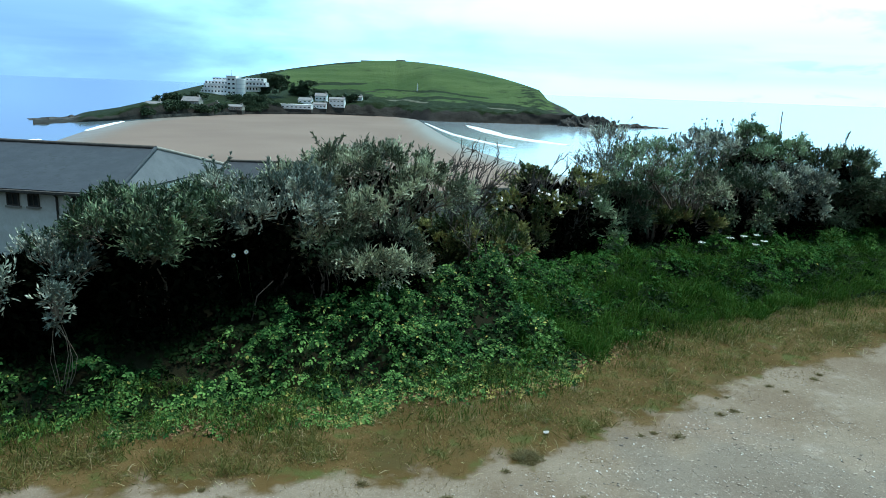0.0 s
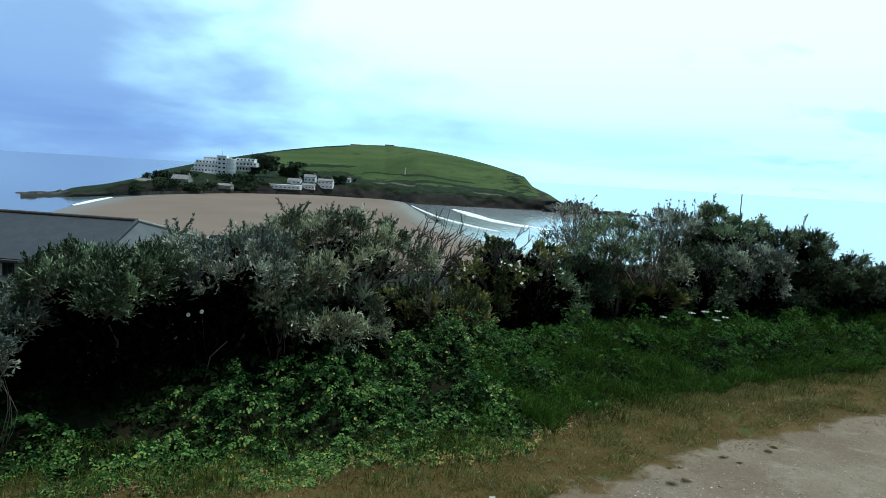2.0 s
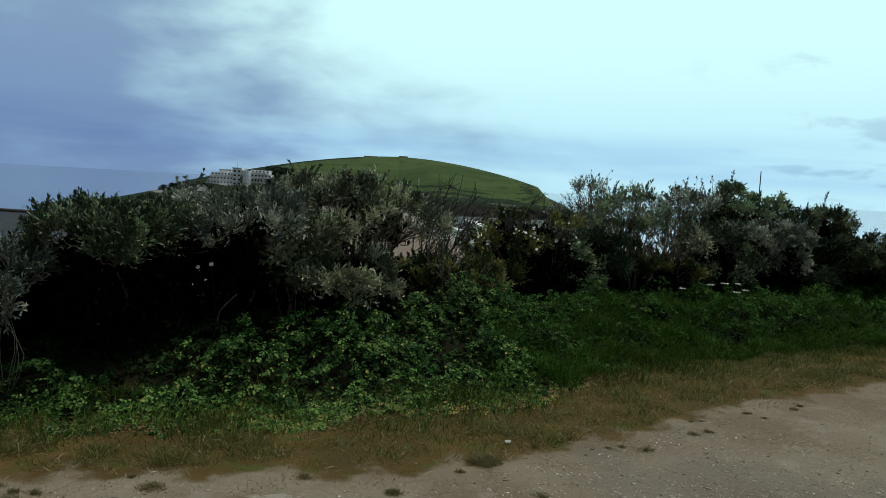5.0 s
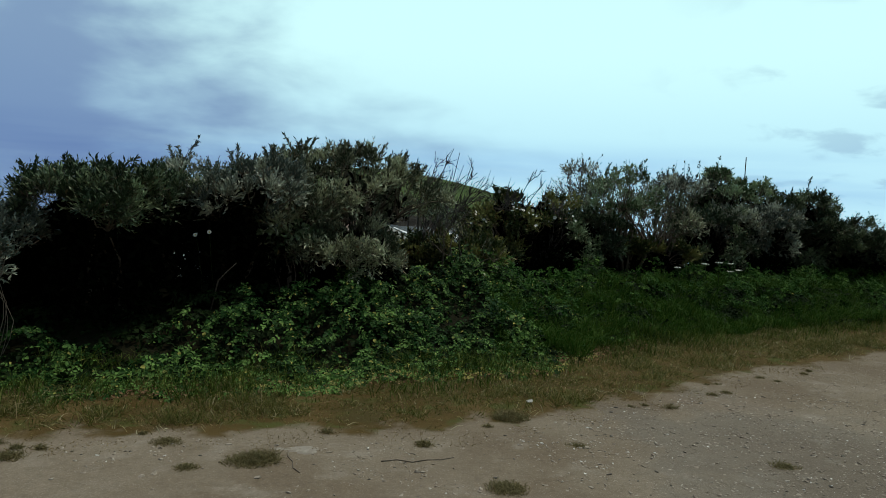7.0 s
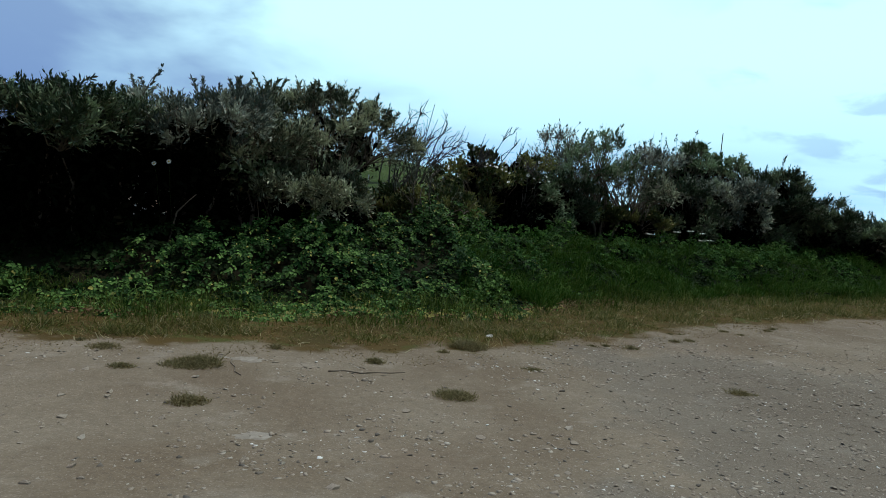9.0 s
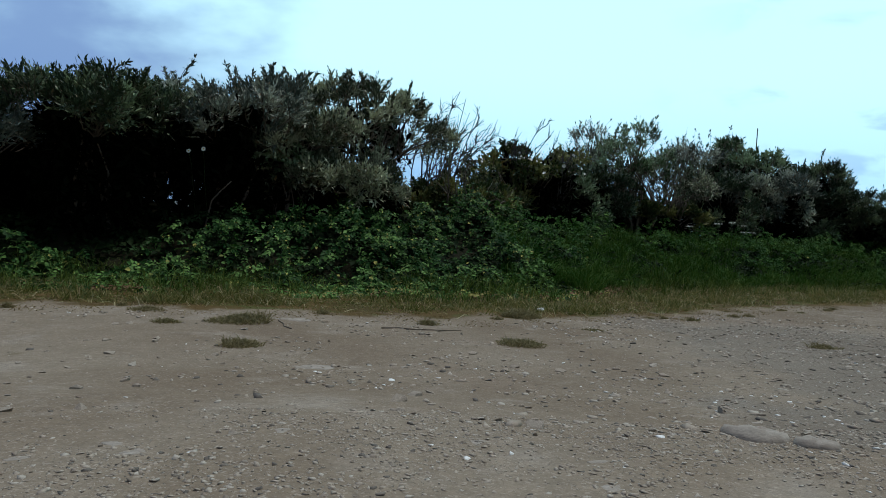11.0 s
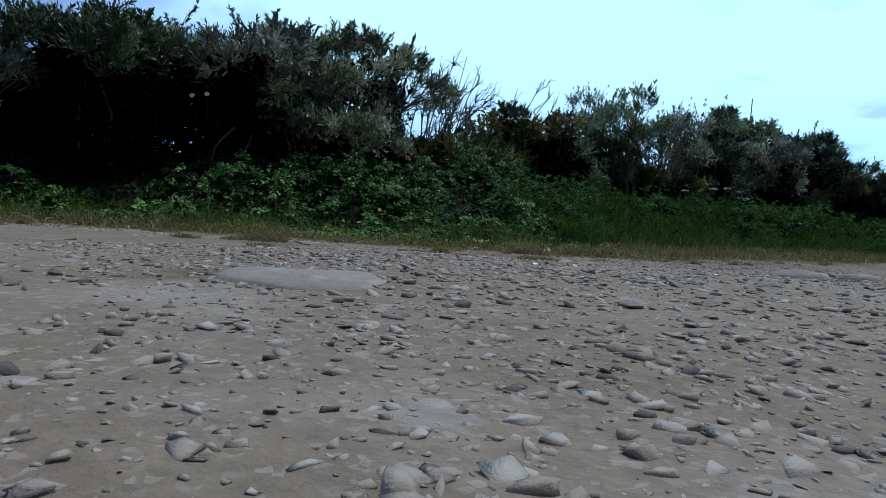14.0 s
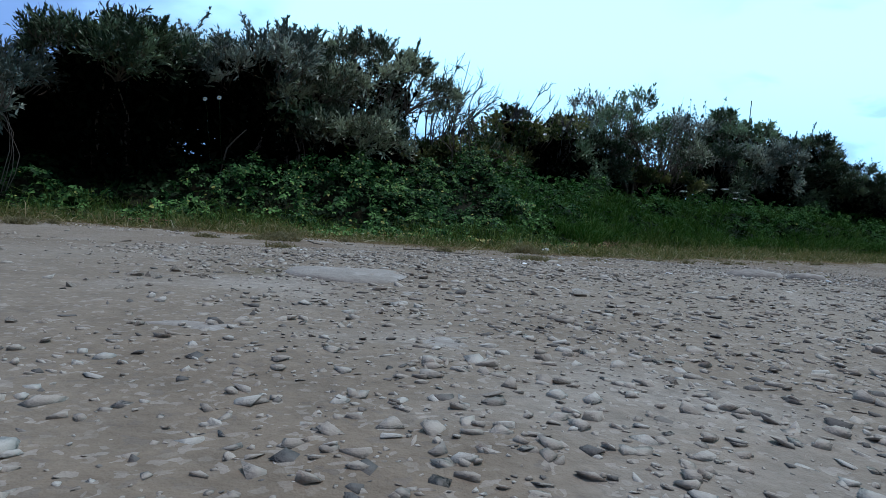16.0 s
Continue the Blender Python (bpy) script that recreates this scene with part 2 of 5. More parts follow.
def ground_material():
    """Track, verge, shaded bank, sand and field in one sheet, told apart by the mixture stored with it."""
    m = bpy.data.materials.new("ground_soils")
    m.use_nodes = True
    g = Graph(m.node_tree)
    p = g.node("TexCoord").outputs["Object"]
    zone = {n: g.node("Attribute", attribute_name=n).outputs["Fac"] for n in ("verge", "bank", "sand", "wet", "loose")}
    patch = g.noise(p, 0.9, 5.0)
    fine = g.noise(p, 22.0, 6.0, 0.7)
    shift = g.node("VectorMath", {0: g.node("TexNoise", {"Vector": p, "Scale": 90.0}).outputs["Color"], "Scale": 0.012}, operation="SCALE").outputs[0]
    grit = g.node("TexVoronoi", {"Vector": g.node("VectorMath", {0: p, 1: shift}, operation="ADD").outputs[0], "Scale": 230.0}, feature="F1").outputs["Color"]
    gritty = g.node("SeparateColor", {0: grit}).outputs[0]
    track = g.mix(g.ramp(patch, 0.35, 0.65), (0.144, 0.108, 0.075), (0.196, 0.158, 0.118))
    track = g.mix(g.ramp(g.noise(p, 3.3, 4.0), 0.55, 0.75), track, (0.232, 0.195, 0.156))
    track = g.mix(g.math("MULTIPLY", g.ramp(gritty, 0.8, 1.0), 0.26), track, (0.42, 0.37, 0.32))
    track = g.mix(g.math("MULTIPLY", g.ramp(gritty, 0.15, 0.0), 0.4), track, (0.12, 0.1, 0.085))
    track = g.mix(g.ramp(g.noise(p, 0.55, 5.0), 0.55, 0.72), track, (0.182, 0.137, 0.102))
    track = g.mix(0.5, track, g.mix(fine, (0.25, 0.25, 0.25), (1.0, 1.0, 1.0)), "OVERLAY")
    track = g.mix(0.45, track, g.mix(g.noise(p, 75.0, 5.0, 0.75), (0.1, 0.1, 0.1), (1.0, 1.0, 1.0)), "OVERLAY")
    track = g.mix(g.math("MULTIPLY", g.ramp(g.math("ADD", zone["loose"], g.math("MULTIPLY", g.math("SUBTRACT", g.noise(p, 4.0, 5.0), 0.5), 0.9)), 0.3, 0.8), 0.45), track, g.mix(gritty, (0.085, 0.074, 0.064), (0.2, 0.178, 0.155)))
    earth = g.mix(g.ramp(g.noise(p, 2.2, 6.0), 0.35, 0.7), (0.078, 0.05, 0.016), (0.122, 0.08, 0.032))
    earth = g.mix(g.ramp(g.noise(p, 5.0, 5.0), 0.5, 0.68), earth, (0.076, 0.082, 0.024))
    earth = g.mix(g.ramp(g.noise(p, 1.4, 6.0, 0.65), 0.5, 0.66), earth, (0.072, 0.054, 0.02))
    # bank earth near black: shade under hedge and brambles put into its colour
    shaded_soil = g.mix(fine, (0.007, 0.009, 0.004), (0.019, 0.018, 0.009))
    sand = g.mix(g.ramp(g.noise(p, 0.018, 6.0), 0.3, 0.7), (0.175, 0.127, 0.102), (0.205, 0.153, 0.124))
    wetsand = g.mix(patch, (0.14, 0.115, 0.095), (0.18, 0.15, 0.125))
    edge = g.math("ADD", zone["verge"], g.math("MULTIPLY", g.math("SUBTRACT", g.noise(p, 3.0, 6.0), 0.5), 2.0))
    colour = g.mix(g.ramp(edge, 0.3, 0.7), track, earth)
    colour = g.mix(zone["bank"], colour, shaded_soil)
    colour = g.mix(zone["sand"], colour, sand)
    colour = g.mix(zone["wet"], colour, wetsand)
    rough = g.node("MapRange", {0: zone["wet"], 3: 0.9, 4: 0.5}).outputs[0]
    bsdf = g.node("BsdfPrincipled", {"Base Color": colour, "Roughness": rough, "Specular IOR Level": g.node("MapRange", {0: zone["wet"], 3: 0.08, 4: 0.18}).outputs[0]})
    height = g.math("ADD", g.math("MULTIPLY", gritty, 0.5), g.math("MULTIPLY", fine, 1.0))
    g.tree.links.new(g.node("Bump", {"Strength": 0.7, "Distance": 0.008, "Height": height}).outputs[0], bsdf.inputs["Normal"])
    g.node("OutputMaterial", {0: bsdf.outputs[0]})
    return m


def water_material():
    m = bpy.data.materials.new("sea_water")
    m.use_nodes = True
    g = Graph(m.node_tree)
    p = g.node("TexCoord").outputs["Object"]
    swell = g.noise(g.node("Mapping", {0: p, 3: (0.035, 0.09, 1.0)}).outputs[0], 1.0, 5.0, 0.6)
    chop = g.noise(p, 0.7, 4.0, 0.6)
    colour = g.mix(swell, (0.085, 0.125, 0.155), (0.15, 0.195, 0.22))
    colour = g.mix(g.ramp(g.node("SeparateXYZ", {0: p}).outputs[0], -40.0, 40.0), colour, g.mix(swell, (0.26, 0.29, 0.32), (0.38, 0.41, 0.44)))  # churned shallows on the sheltered side, sky glare painted into their paler colour
    bsdf = g.node("BsdfPrincipled", {"Base Color": colour, "Roughness": 0.1, "IOR": 1.33, "Specular IOR Level": 0.5})
    height = g.math("ADD", swell, g.math("MULTIPLY", chop, 0.25))
    g.tree.links.new(g.node("Bump", {"Strength": 0.16, "Distance": 0.25, "Height": height}).outputs[0], bsdf.inputs["Normal"])
    g.node("OutputMaterial", {0: bsdf.outputs[0]})
    return m


def hill_material():
    m = bpy.data.materials.new("island_turf")
    m.use_nodes = True
    g = Graph(m.node_tree)
    p = g.node("TexCoord").outputs["Object"]
    rocky = g.node("Attribute", attribute_name="rocky").outputs["Fac"]
    scrub = g.node("Attribute", attribute_name="scrub").outputs["Fac"]
    stripe = g.node("Mapping", {0: p, 3: (0.5, 1.6, 2.5)}).outputs[0]
    turf = g.mix(g.ramp(g.noise(stripe, 0.02, 7.0, 0.6), 0.35, 0.65), (0.041, 0.071, 0.019), (0.071, 0.104, 0.033))
    turf = g.mix(g.ramp(g.noise(p, 0.06, 6.0, 0.6), 0.55, 0.7), turf, (0.036, 0.057, 0.018))
    bushes = g.mix(g.noise(p, 0.25, 5.0), (0.007, 0.014, 0.006), (0.022, 0.034, 0.013))
    stone = g.mix(g.noise(p, 0.2, 6.0, 0.7), (0.012, 0.012, 0.012), (0.05, 0.046, 0.04))
    n = g.math("MULTIPLY", g.math("SUBTRACT", g.noise(p, 0.12, 5.0, 0.65), 0.5), 1.4)
    colour = g.mix(g.ramp(g.math("ADD", scrub, n), 0.35, 0.6), turf, bushes)
    colour = g.mix(g.ramp(g.math("ADD", rocky, n), 0.35, 0.6), colour, stone)
    colour = g.mix(g.math("MULTIPLY", g.node("Attribute", attribute_name="worn").outputs["Fac"], 0.5), colour, (0.26, 0.24, 0.19))
    bsdf = g.node("BsdfPrincipled", {"Base Color": colour, "Roughness": 0.95, "Specular IOR Level": 0.1})
    g.tree.links.new(g.node("Bump", {"Strength": 0.8, "Distance": 1.2, "Height": g.noise(p, 0.35, 6.0, 0.7)}).outputs[0], bsdf.inputs["Normal"])
    g.node("OutputMaterial", {0: bsdf.outputs[0]})
    return m


# ---- mesh helpers ----
def mesh_object(name, verts, faces, mat, parent=None, smooth=False, label=""):
    me = bpy.data.meshes.new(name)
    if isinstance(faces, np.ndarray):
        verts = np.asarray(verts, dtype=np.float32)
        k = faces.shape[1]
        me.vertices.add(len(verts))
        me.vertices.foreach_set("co", verts.ravel())
        me.loops.add(faces.size)
        me.loops.foreach_set("vertex_index", faces.astype(np.int32).ravel())
        me.polygons.add(len(faces))
        me.polygons.foreach_set("loop_start", np.arange(0, faces.size, k, dtype=np.int32))
        me.update(calc_edges=True)
    else:
        me.from_pydata(verts, [], faces)
        me.update()
    if smooth:
        me.polygons.foreach_set("use_smooth", np.ones(len(me.polygons), dtype=bool))
    me.materials.append(mat)
    ob = new(name, me)
    ob.parent = parent
    if label:
        tagged(ob, label)
    return ob


def part(name, bm, mat, parent, label=""):
    me = bpy.data.meshes.new(name)
    bm.to_mesh(me)
    bm.free()
    me.materials.append(mat)
    ob = new(name, me)
    ob.parent = parent
    if label:
        tagged(ob, label)
    return ob


def box(bm, x0, y0, z0, x1, y1, z1, bevel=0.0):
    made = bmesh.ops.create_cube(bm, size=1.0, matrix=Matrix.Translation(((x0 + x1) / 2, (y0 + y1) / 2, (z0 + z1) / 2)) @ Matrix.Diagonal((x1 - x0, y1 - y0, z1 - z0, 1)))
    if bevel:
        edges = list({e for v in made["verts"] for e in v.link_edges})
        bmesh.ops.bevel(bm, geom=edges, offset=bevel, segments=1, affect="EDGES")
    return bm


def box_part(name, size, mat, parent, bevel=0.0, label=""):
    return part(name, box(bmesh.new(), *size, bevel), mat, parent, label)


def unit(v):
    return v / np.maximum(np.linalg.norm(v, axis=-1, keepdims=True), 1e-9)


def tube_mesh(lines, sides=4):
    """Tapering tubes along lines of points: (points, first radius, last radius)."""
    verts, faces, n = [], [], 0
    ring = np.linspace(0, 2 * np.pi, sides, endpoint=False)
    cs, sn = np.cos(ring)[:, None], np.sin(ring)[:, None]
    for pts, r0, r1 in lines:
        pts = np.asarray(pts, float)
        way = unit(np.gradient(pts, axis=0))
        ref = np.array([0.31, 0.83, 0.46])
        a = unit(np.cross(way, ref))
        b = np.cross(way, a)
        radii = np.linspace(r0, r1, len(pts))
        for i in range(len(pts)):
            verts.append(pts[i] + radii[i] * (cs * a[i] + sn * b[i]))
        for i in range(len(pts) - 1):
            for j in range(sides):
                k = (j + 1) % sides
                faces.append((n + i * sides + j, n + i * sides + k, n + (i + 1) * sides + k, n + (i + 1) * sides + j))
        n += len(pts) * sides
    return np.concatenate(verts), np.array(faces)


def leaf_mesh(base, way, face, length, width, fold=0.18):
    """Narrow folded leaves, two triangles each."""
    side = unit(np.cross(way, face))
    face = np.cross(side, way)
    length, width = length[:, None], width[:, None]
    mid = base + way * length * 0.5
    verts = np.stack([base, mid + side * width * 0.5 + face * width * fold, base + way * length, mid - side * width * 0.5 + face * width * fold], 1).reshape(-1, 3)
    i = np.arange(len(base))[:, None] * 4
    return verts, np.concatenate([i + [0, 1, 2], i + [0, 2, 3]])


def oval_leaf_mesh(base, way, face, length, width, fold=0.2):
    """Oval pointed leaflets, four triangles and a fold along the rib."""
    side = unit(np.cross(way, face))
    face = np.cross(side, way)
    L, W = length[:, None], width[:, None]
    v = [base, base + way * L * 0.35 + side * W * 0.5 + face * W * fold, base + way * L * 0.7 + side * W * 0.38 + face * W * fold * 0.6, base + way * L - face * W * 0.1,
         base + way * L * 0.7 - side * W * 0.38 + face * W * fold * 0.6, base + way * L * 0.35 - side * W * 0.5 + face * W * fold]
    verts = np.stack(v, 1).reshape(-1, 3)
    i = np.arange(len(base))[:, None] * 6
    return verts, np.concatenate([i + [0, 1, 2], i + [0, 2, 3], i + [0, 3, 4], i + [0, 4, 5]])


# ---- the lie of the land ----
def curve_of(points):
    xs, ys = zip(*points)
    return lambda x: np.interp(x, xs, ys)


track_edge = curve_of([(-30, 2.6), (-6, 3.45), (-3, 4.0), (-1.9, 4.25), (-0.8, 4.4), (0.3, 4.6), (1.15, 5.08), (2.25, 5.85), (3.2, 6.65), (5.6, 7.9), (8, 9.0), (14, 12.6), (40, 29)])
bank_foot = curve_of([(-30, 1.6), (-6, 4.3), (-3.55, 4.95), (-2.86, 5.35), (-1.9, 5.65), (-0.9, 5.85), (0.15, 6.2), (1.06, 6.75), (2.1, 7.75), (3.6, 8.7), (5.5, 9.6), (7.0, 10.3), (9.0, 11.4), (14, 14.6), (40, 32)])
track_fall = curve_of([(-50, 0.2), (0.9, 0.195), (1.5, 0.165), (1.86, 0.135), (2.15, 0.09), (2.6, 0.03), (3.1, 0.0), (3.9, -0.025), (4.5, -0.055), (5.1, -0.09), (5.8, -0.115), (7, -0.125), (60, -0.125)])
beach_left = curve_of([(0, -190), (120, -150), (180, -119), (198, -120), (217, -125), (259, -138), (328, -154), (480, -150), (560, -120)])
beach_right = curve_of([(0, 90), (120, 50), (199, 21), (232, 12), (284, 2), (329, -4), (449, -19), (560, -40)])


def smooth(lo, hi, v):
    t = np.clip((v - lo) / (hi - lo), 0, 1)
    return t * t * (3 - 2 * t)


def lattice(i, j):
    v = np.sin(i * 127.1 + j * 311.7) * 43758.5453
    return v - np.floor(v)


def wobble(x, y, s):
    """Smooth unevenness of wavelength s, between about -1 and 1."""
    total, x, y = 0.0, np.asarray(x, float), np.asarray(y, float)
    for k, (cell, weight) in enumerate(((s * 0.5, 0.68), (s * 0.23, 0.32))):
        u, v = (x * 0.8 + y * 0.6) / cell + 17.3 * k, (y * 0.8 - x * 0.6) / cell + 5.1
        i, j = np.floor(u), np.floor(v)
        u, v = u - i, v - j
        u, v = u * u * (3 - 2 * u), v * v * (3 - 2 * v)
        a = lattice(i, j) * (1 - u) + lattice(i + 1, j) * u
        b = lattice(i, j + 1) * (1 - u) + lattice(i + 1, j + 1) * u
        total = total + weight * ((a * (1 - v) + b * v) * 2 - 1)
    return total * 1.25


def land_height(x, y):
    d = (y - bank_foot(x)) * 0.8
    fall = (track_fall(y - 0.18) + track_fall(y) + track_fall(y + 0.18)) / 3
    near = fall + 0.02 * np.clip(x, -3, 3) * smooth(4.2, 2.5, y) + 0.012 * wobble(x, y, 1.7) + 0.004 * wobble(x, y, 0.33)
    bank = 0.45 * smooth(0.0, 1.4, d) * (1 + 0.15 * wobble(x, y, 2.6))
    drop = -1.6 * smooth(3.6, 6.5, d) - 4.0 * smooth(6.0, 22.0, d) - 13.2 * smooth(30, 105, d)
    land = near * smooth(60, 0, d) + bank + drop
    inside = np.minimum(x - beach_left(y), beach_right(y) - x)
    sand = SEA + np.clip(inside * 0.012, -2.5, 0.75)
    t = smooth(80, 110, d)
    return land * (1 - t) + sand * t


def steps(parts):
    out = [parts[0][0]]
    for lo, hi, step in parts:
        n = max(1, round((hi - lo) / step))
        out += list(np.linspace(lo, hi, n + 1)[1:])
    return np.array(out)


def gravelly(x, y):
    """Where the track is worn down to dark gravel: one broad patch, and others strewn about."""
    patch = smooth(1.2, 0.7, np.sqrt(((x - 2.9) / 2.0) ** 2 + ((y - 2.7) / 2.8) ** 2) + 0.28 * wobble(x, y, 1.4))
    return np.maximum(patch, smooth(0.25, 0.7, wobble(x + 31, y - 12, 7.0)) * (smooth(3.0, 6.0, np.abs(x)) + smooth(-0.5, -2.0, y)).clip(0, 1))


def build_ground():
    xs = steps([(-4900, -1000, 650), (-1000, -260, 90), (-260, -100, 5), (-100, -12, 6), (-12, -5, 0.35), (-5, -1.3, 0.1), (-1.3, 1.3, 0.03), (1.3, 8, 0.1), (8, 16, 0.3), (16, 100, 6), (100, 1000, 90), (1000, 4900, 650)])
    ys = steps([(-4900, -100, 400), (-100, -5, 9), (-5, 0.2, 0.3), (0.2, 2.6, 0.03), (2.6, 12, 0.1), (12, 24, 0.4), (24, 100, 4), (100, 520, 7), (520, 1000, 60), (1000, 4900, 650)])
    gx, gy = np.meshgrid(xs, ys)
    gz = land_height(gx, gy)
    verts = np.stack([gx, gy, gz], -1).reshape(-1, 3)
    ny, nx = gx.shape
    i = (np.arange(ny - 1)[:, None] * nx + np.arange(nx - 1)).ravel()
    ob = mesh_object("ground", verts, np.stack([i, i + 1, i + nx + 1, i + nx], 1), ground_material(), smooth=True)
    x, y = gx.ravel(), gy.ravel()
    d = (y - bank_foot(x)) * 0.8
    inside = np.minimum(x - beach_left(y), beach_right(y) - x)
    sand = smooth(70, 85, d)
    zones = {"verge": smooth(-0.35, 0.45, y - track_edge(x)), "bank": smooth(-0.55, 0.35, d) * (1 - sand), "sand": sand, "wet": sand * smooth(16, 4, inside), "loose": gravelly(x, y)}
    for name, values in zones.items():
        ob.data.attributes.new(name, "FLOAT", "POINT").data.foreach_set("value", values.astype(np.float32))
    tagged(ob, "stony dirt track with grass verge, falling away to a sandy beach", "ground", kind="structure")


build_ground()

# the sea
def build_sea():
    xs = steps([(-4900, -300, 200), (-300, 300, 30), (300, 4900, 200)])
    ys = steps([(110, 700, 30), (700, 4990, 200)])
    gx, gy = np.meshgrid(xs, ys)
    verts = np.stack([gx, gy, np.full_like(gx, SEA)], -1).reshape(-1, 3)
    ny, nx = gx.shape
    i = (np.arange(ny - 1)[:, None] * nx + np.arange(nx - 1)).ravel()
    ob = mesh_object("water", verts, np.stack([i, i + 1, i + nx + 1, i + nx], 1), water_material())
    tagged(ob, "grey-blue sea with a gentle swell round the sand bar", "sea", kind="structure")


build_sea()


def foam_line(points, width, seed):
    """A ragged breaking wave: a low ridge of foam along a line on the water."""
    rng = np.random.default_rng(seed)
    pts = np.array(points, float)
    s = np.linspace(0, 1, 60)
    u = np.linspace(0, 1, len(pts))
    x, y = np.interp(s, u, pts[:, 0]), np.interp(s, u, pts[:, 1])
    taper = np.sin(np.pi * np.clip(s, 0.02, 0.98)) ** 0.35
    w = width * taper * (0.7 + 0.6 * rng.random(60))
    way = unit(np.stack([np.gradient(x), np.gradient(y)], 1))
    side = np.stack([-way[:, 1], way[:, 0]], 1)
    rows = []
    for k, h in ((-1.0, 0.02), (-0.5, 0.3), (0.0, 0.45), (0.45, 0.3), (1.0, 0.02)):
        rows.append(np.stack([x + side[:, 0] * w * k, y + side[:, 1] * w * k, SEA + h * taper * (0.8 + 0.4 * rng.random(60))], 1))
    verts = np.stack(rows, 1).reshape(-1, 3)
    i = (np.arange(59)[:, None] * 5 + np.arange(4)).ravel()
    ob = mesh_object("breaking_wave", verts, np.stack([i, i + 1, i + 6, i + 5], 1), FOAM)
    return tagged(ob, "white foaming crest of a low wave near the sand", "wave", group="waves round the sand bar")


for n, (pts, w) in enumerate([([(-13, 415), (-4.6, 361), (2.7, 320), (9.8, 295), (18, 271), (26, 256)], 1.2), ([(12.4, 401), (18.3, 370), (24.8, 332), (33, 306), (43, 288), (50, 279)], 4.0), ([(-139, 262), (-147, 293), (-155, 328)], 1.6), ([(-130, 197), (-132, 211), (-132, 221)], 1.3), ([(-122, 185), (-123, 198), (-124, 208)], 1.2)]):
    foam_line(pts, w, 50 + n)


# ---- the island ----
# skyline as way across and height at a depth of 560 m, and shore, by bearing (x over y)
island_sky = curve_of([(-0.66, -41.1), (-0.605, -38.1), (-0.546, -31.0), (-0.478, -21.5), (-0.428, -14.7), (-0.413, -14.4), (-0.407, -8.9), (-0.361, -2.2), (-0.304, 5.2), (-0.247, 12.1), (-0.181, 18.2), (-0.125, 21.9), (-0.067, 23.5), (-0.028, 22.1), (0.021, 18.7), (0.062, 14.7), (0.103, 8.9), (0.132, 4.1), (0.145, -3.6), (0.171, -9.4), (0.188, -14.9), (0.221, -17.4), (0.235, -21.4)])
island_shore = curve_of([(-0.66, 277), (-0.605, 281), (-0.547, 307), (-0.469, 337), (-0.404, 376), (-0.282, 444), (-0.157, 472), (-0.075, 478), (-0.025, 439), (0.05, 441), (0.173, 452), (0.221, 471), (0.24, 480)])
island_depth = curve_of([(-0.66, 8), (-0.55, 25), (-0.43, 60), (-0.4, 100), (-0.25, 170), (-0.05, 200), (0.06, 170), (0.13, 90), (0.17, 40), (0.235, 12)])


def rounded_sky(a):
    """The island's skyline without corners on its grassy top."""
    soft = sum(island_sky(a + 0.012 * k) for k in range(-3, 4)) / 7
    t = smooth(-0.38, -0.33, a) * smooth(0.1, 0.06, a)
    return island_sky(a) * (1 - t) + soft * t


def island_height(a, v):
    """Height at the bearing a; v runs from 0 at the shore to 1 at the skyline."""
    depth = island_shore(a) + island_depth(a) * v
    top = 2.8 + (rounded_sky(a) - 2.8) / 560.0 * (island_shore(a) + island_depth(a))
    rise = np.maximum(top - SEA, 0.5)
    cliff = np.minimum(6.5, rise)
    z = SEA - 0.6 + cliff * smooth(0.0, 0.07, v) + (rise - cliff) * (0.55 * v + 0.45 * smooth(0.15, 1.0, v)) ** 1.0
    return depth, z + 0.6 * smooth(0, 0.05, v)


